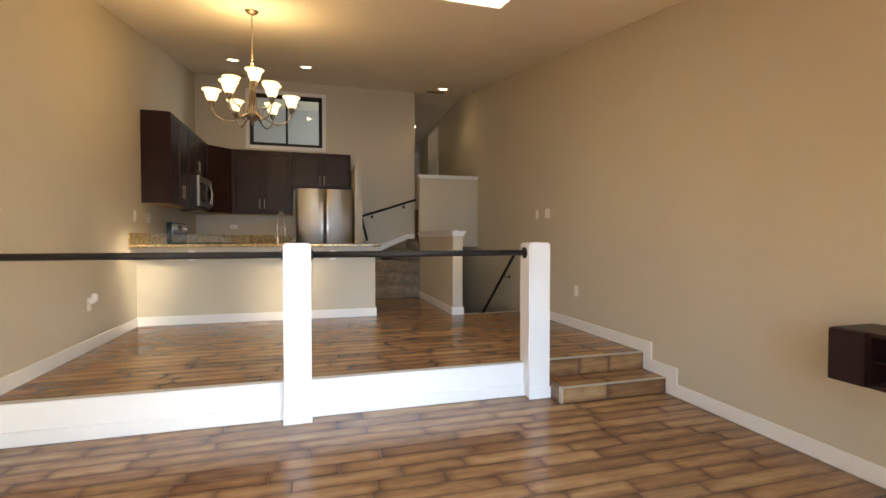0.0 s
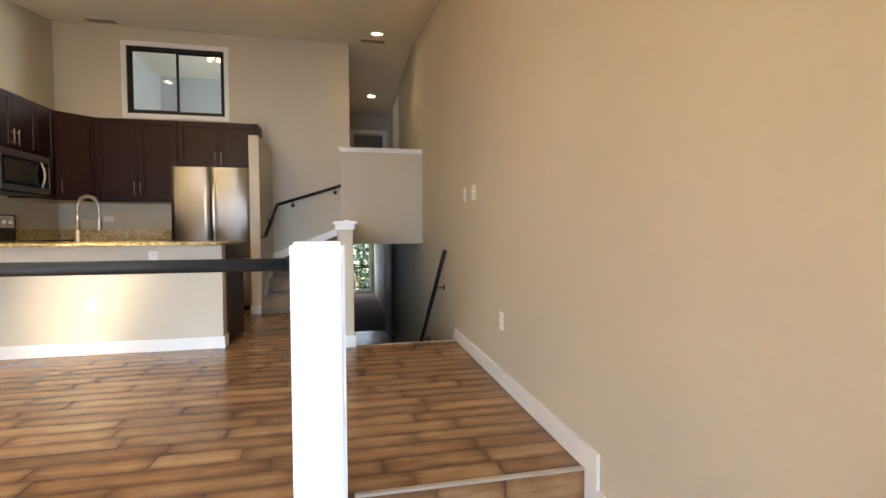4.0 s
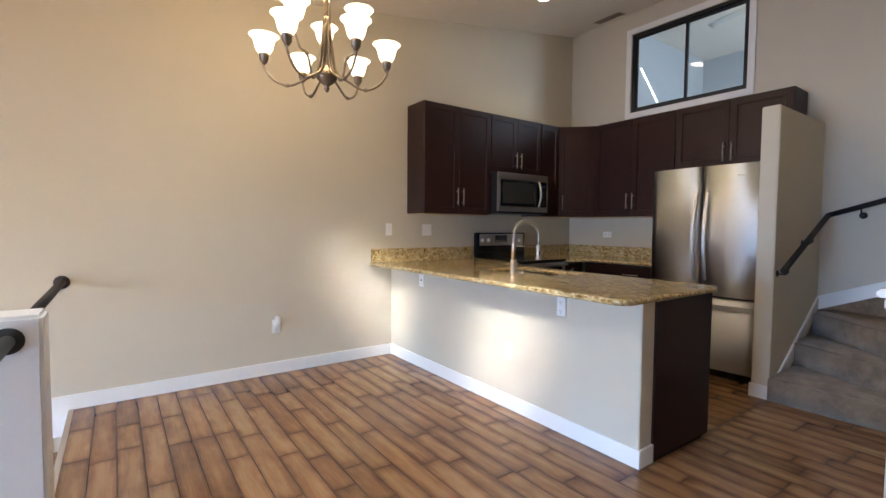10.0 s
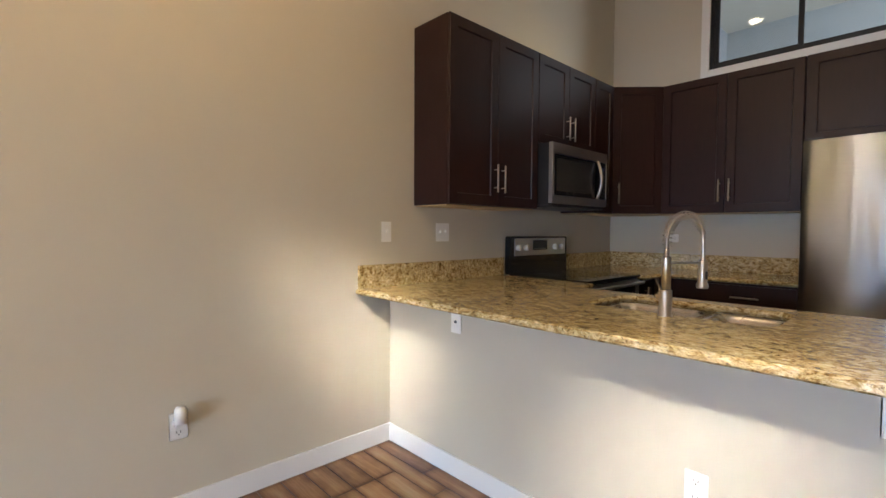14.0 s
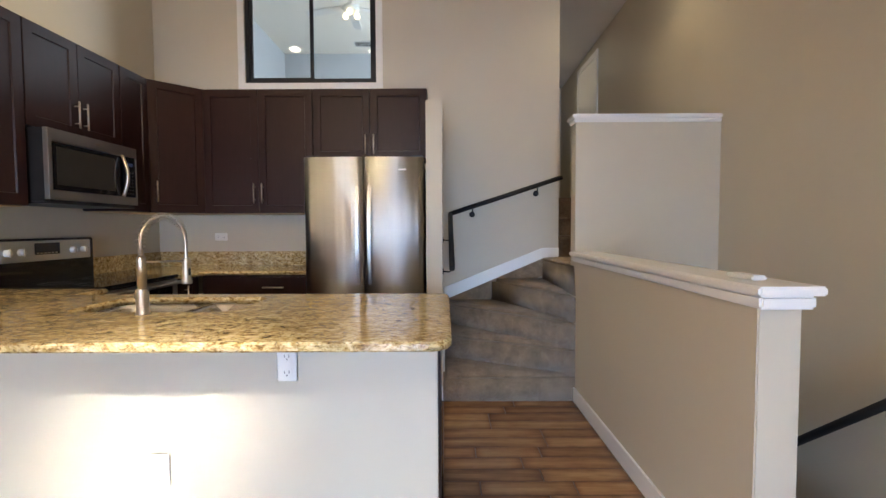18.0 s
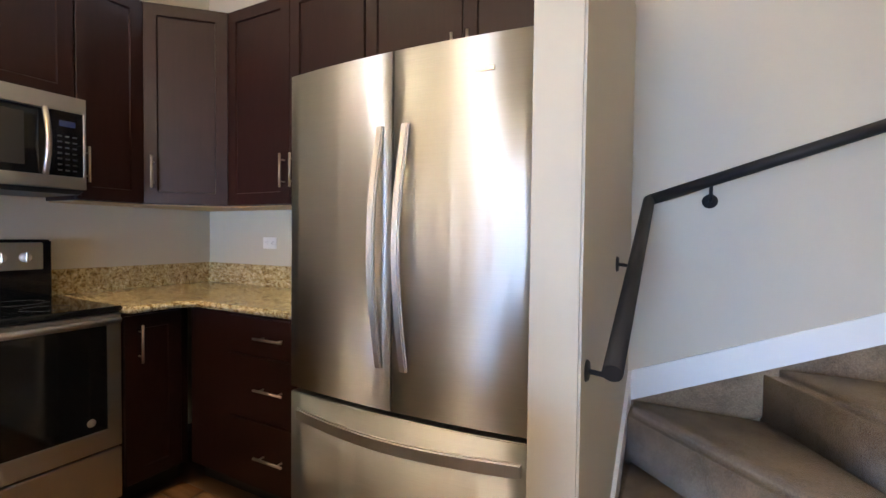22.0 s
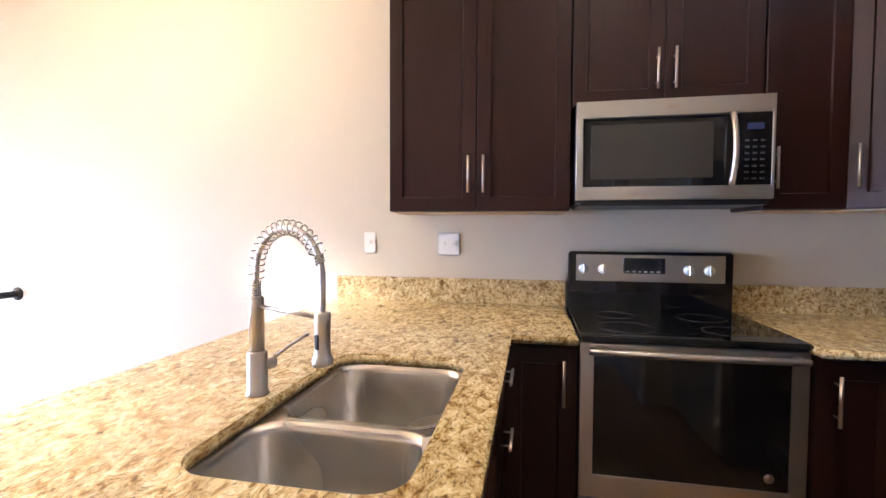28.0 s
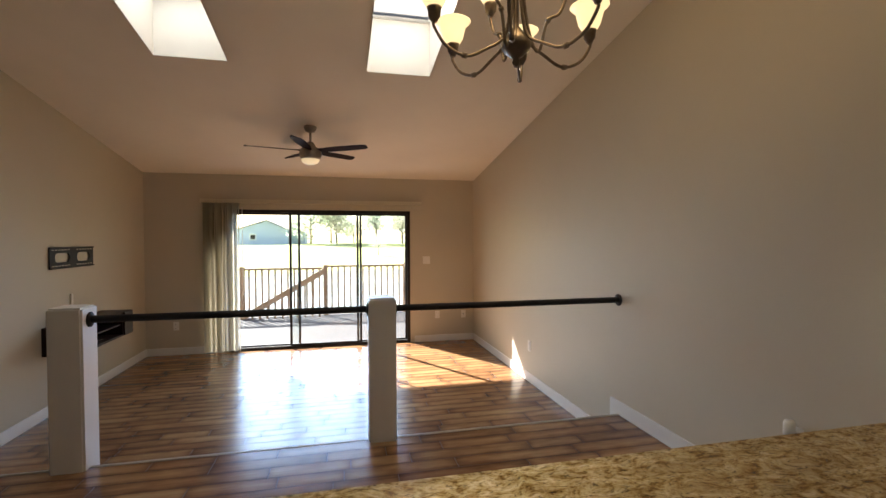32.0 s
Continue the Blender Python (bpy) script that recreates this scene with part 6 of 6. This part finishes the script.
part("pane", box(12.85, 13.65, -89.94, -89.92, 1.15, 1.95), M_BLACK_GLOSS, w)

# trees
M_BARK = paint("bark", (0.22, 0.19, 0.16), 0.9, 0.25, 20, 0.8, 4)
# next three leaf colours are paled and greyed to carry haze and glare
M_LEAF = leaf_mat("leaves", (0.21, 0.235, 0.195), (0.37, 0.40, 0.345))
M_LEAF2 = leaf_mat("hazed_dry_leaves", (0.29, 0.285, 0.255), (0.45, 0.44, 0.40))
M_LEAF3 = leaf_mat("hazed_green_leaves", (0.22, 0.245, 0.225), (0.40, 0.43, 0.41))
# dark bluish leaf colour that stands in for shade
M_LEAF4 = leaf_mat("shaded_leaves", (0.016, 0.030, 0.034), (0.045, 0.070, 0.075), 0.05)
M_PINE = leaf_mat("pine_needles", (0.012, 0.025, 0.022), (0.036, 0.054, 0.046), 0.05)


def tree(x, y, base, height, spread, leaves, mat, label, seed, cat="tree", leaf=1.0, low=0.22):
    r = random.Random(seed)
    t = thing("tree", (x, y, base), label, cat, "trees across the water")
    top_ = height * 0.75
    tr = [tube([(x, y, base - 0.3), (x + 0.1 * r.uniform(-1, 1), y, base + top_ * 0.5), (x + 0.3 * r.uniform(-1, 1), y, base + top_)], [height * 0.02, height * 0.014, height * 0.004], 8)]
    tips = []
    for k in range(11):
        z0 = base + height * r.uniform(low, 0.7)
        a, ln_ = r.uniform(0, 6.28), spread * r.uniform(0.5, 1.0)
        e = Vector((x + ln_ * math.cos(a), y + ln_ * math.sin(a), z0 + height * r.uniform(0.08, 0.28)))
        tr.append(tube([(x, y, z0), Vector((x, y, z0)).lerp(e, 0.5) + Vector((0, 0, 0.1)), e], [height * 0.010, height * 0.007, height * 0.002], 6))
        tips.append(e)
    part("trunk", joined(*tr), M_BARK, t)
    vs, fs = [], []
    for k in range(leaves):
        c = r.choice(tips)
        p = c + Vector((r.gauss(0, 0.33 * spread), r.gauss(0, 0.33 * spread), r.gauss(0, 0.13 * height)))
        s = leaf * height * r.uniform(0.010, 0.024)
        u = Vector((r.gauss(0, 1), r.gauss(0, 1), r.gauss(0, 1))).normalized()
        w = u.orthogonal().normalized()
        n0 = len(vs)
        vs += [p - u * s, p + w * s * 0.6, p + u * s, p - w * s * 0.6]
        fs.append((n0, n0 + 1, n0 + 2, n0 + 3))
    me = bpy.data.meshes.new("crown")
    o = where(t)
    me.from_pydata([v - o for v in vs], [], fs)
    me.materials.append(mat)
    cr = new("crown", me)
    cr.parent = t
    return t


rt = random.Random(11)
for k in range(20):
    x = -50 + 3.6 * k + rt.uniform(-1.5, 1.5)
    if 3 < x < 19:
        continue
    y = -84 - rt.uniform(0, 16)
    tree(x, y, bank_z(y) - 0.1, rt.uniform(6, 10), rt.uniform(2.2, 3.6), 1500, (M_LEAF, M_LEAF2, M_LEAF3)[k % 3], ("leafy green tree on the far bank", "thin dry-leaved tree on the far bank, haze in its leaf colour", "green tree on the far bank, haze in its leaf colour")[k % 3], 20 + k, "tree", 1.7)
tree(-20.5, -62, bank_z(-62), 9.5, 2.6, 2200, M_PINE, "dark evergreen tree by the pond", 77, "tree", 0.7)
tree(-7.6, -60, bank_z(-60), 2.6, 1.2, 1400, M_LEAF, "round green shrub by the pond", 78, "shrub")
tree(-5.2, -17, GZ - 0.9, 11.0, 2.6, 1500, M_LEAF3, "tall bare-trunked tree beyond the deck", 79, "tree", 0.3, 0.5)
# sun reaches these trees; their dark leaf colours make them read as shaded
for k in range(9):
    tree(-5 + 1.5 * k, 19 + rt.uniform(-1, 5), ZD - 1.5, rt.uniform(4, 6.5), 1.8, 6000, (M_LEAF4, M_PINE)[k % 2], "dense green tree behind the balcony", 120 + k, "tree", 0.95)

# ---- planks, laid last ----
rnd = random.Random(7)
fl_up = bpy.data.objects["floor_platform"]
fl_low = bpy.data.objects["floor_living"]
fl_hall = bpy.data.objects["floor_hall"]
lay(fl_up, XL + T, -T, YE + 0.006, -0.03, 0.0, rnd)
lay(fl_up, -2.0, -1.064, -0.03, 1.86, 0.0, rnd)
lay(fl_up, -4.0, -2.0, 0.85, 2.25, 0.0, rnd)
lay(fl_up, XL + T, -2.0, -0.03, 0.156, 0.0, rnd)
lay(fl_low, XL + T, -T, YS + T, YE - 0.29, ZL, rnd)
lay(fl_low, XL + T, -0.972, YE - 0.29, YE - 0.032, ZL, rnd)
lay(fl_hall, -0.918, -T, 1.75, 6.45, ZD, rnd)
lay(step, -0.95, -T, YE - 0.27, YE - 0.012, -0.145, rnd)
lay_upright(step, -0.965, -T, ZL, -0.146, YE - 0.28, rnd)
lay_upright(step2, -0.95, -T, -0.145, -0.008, YE - 0.014, rnd)
for st, k, z in TREADS:
    lay(st, -0.918, -0.0, 0.25 * k, 0.25 * (k + 1), z, rnd)
end_board = new("plank", plank_mesh(0.26, 0.124))
end_board.parent = step
end_board.matrix_basis = Matrix.Translation(-where(step)) @ pose(-0.948, YE - 0.004, ZL, 90, 0, -90)
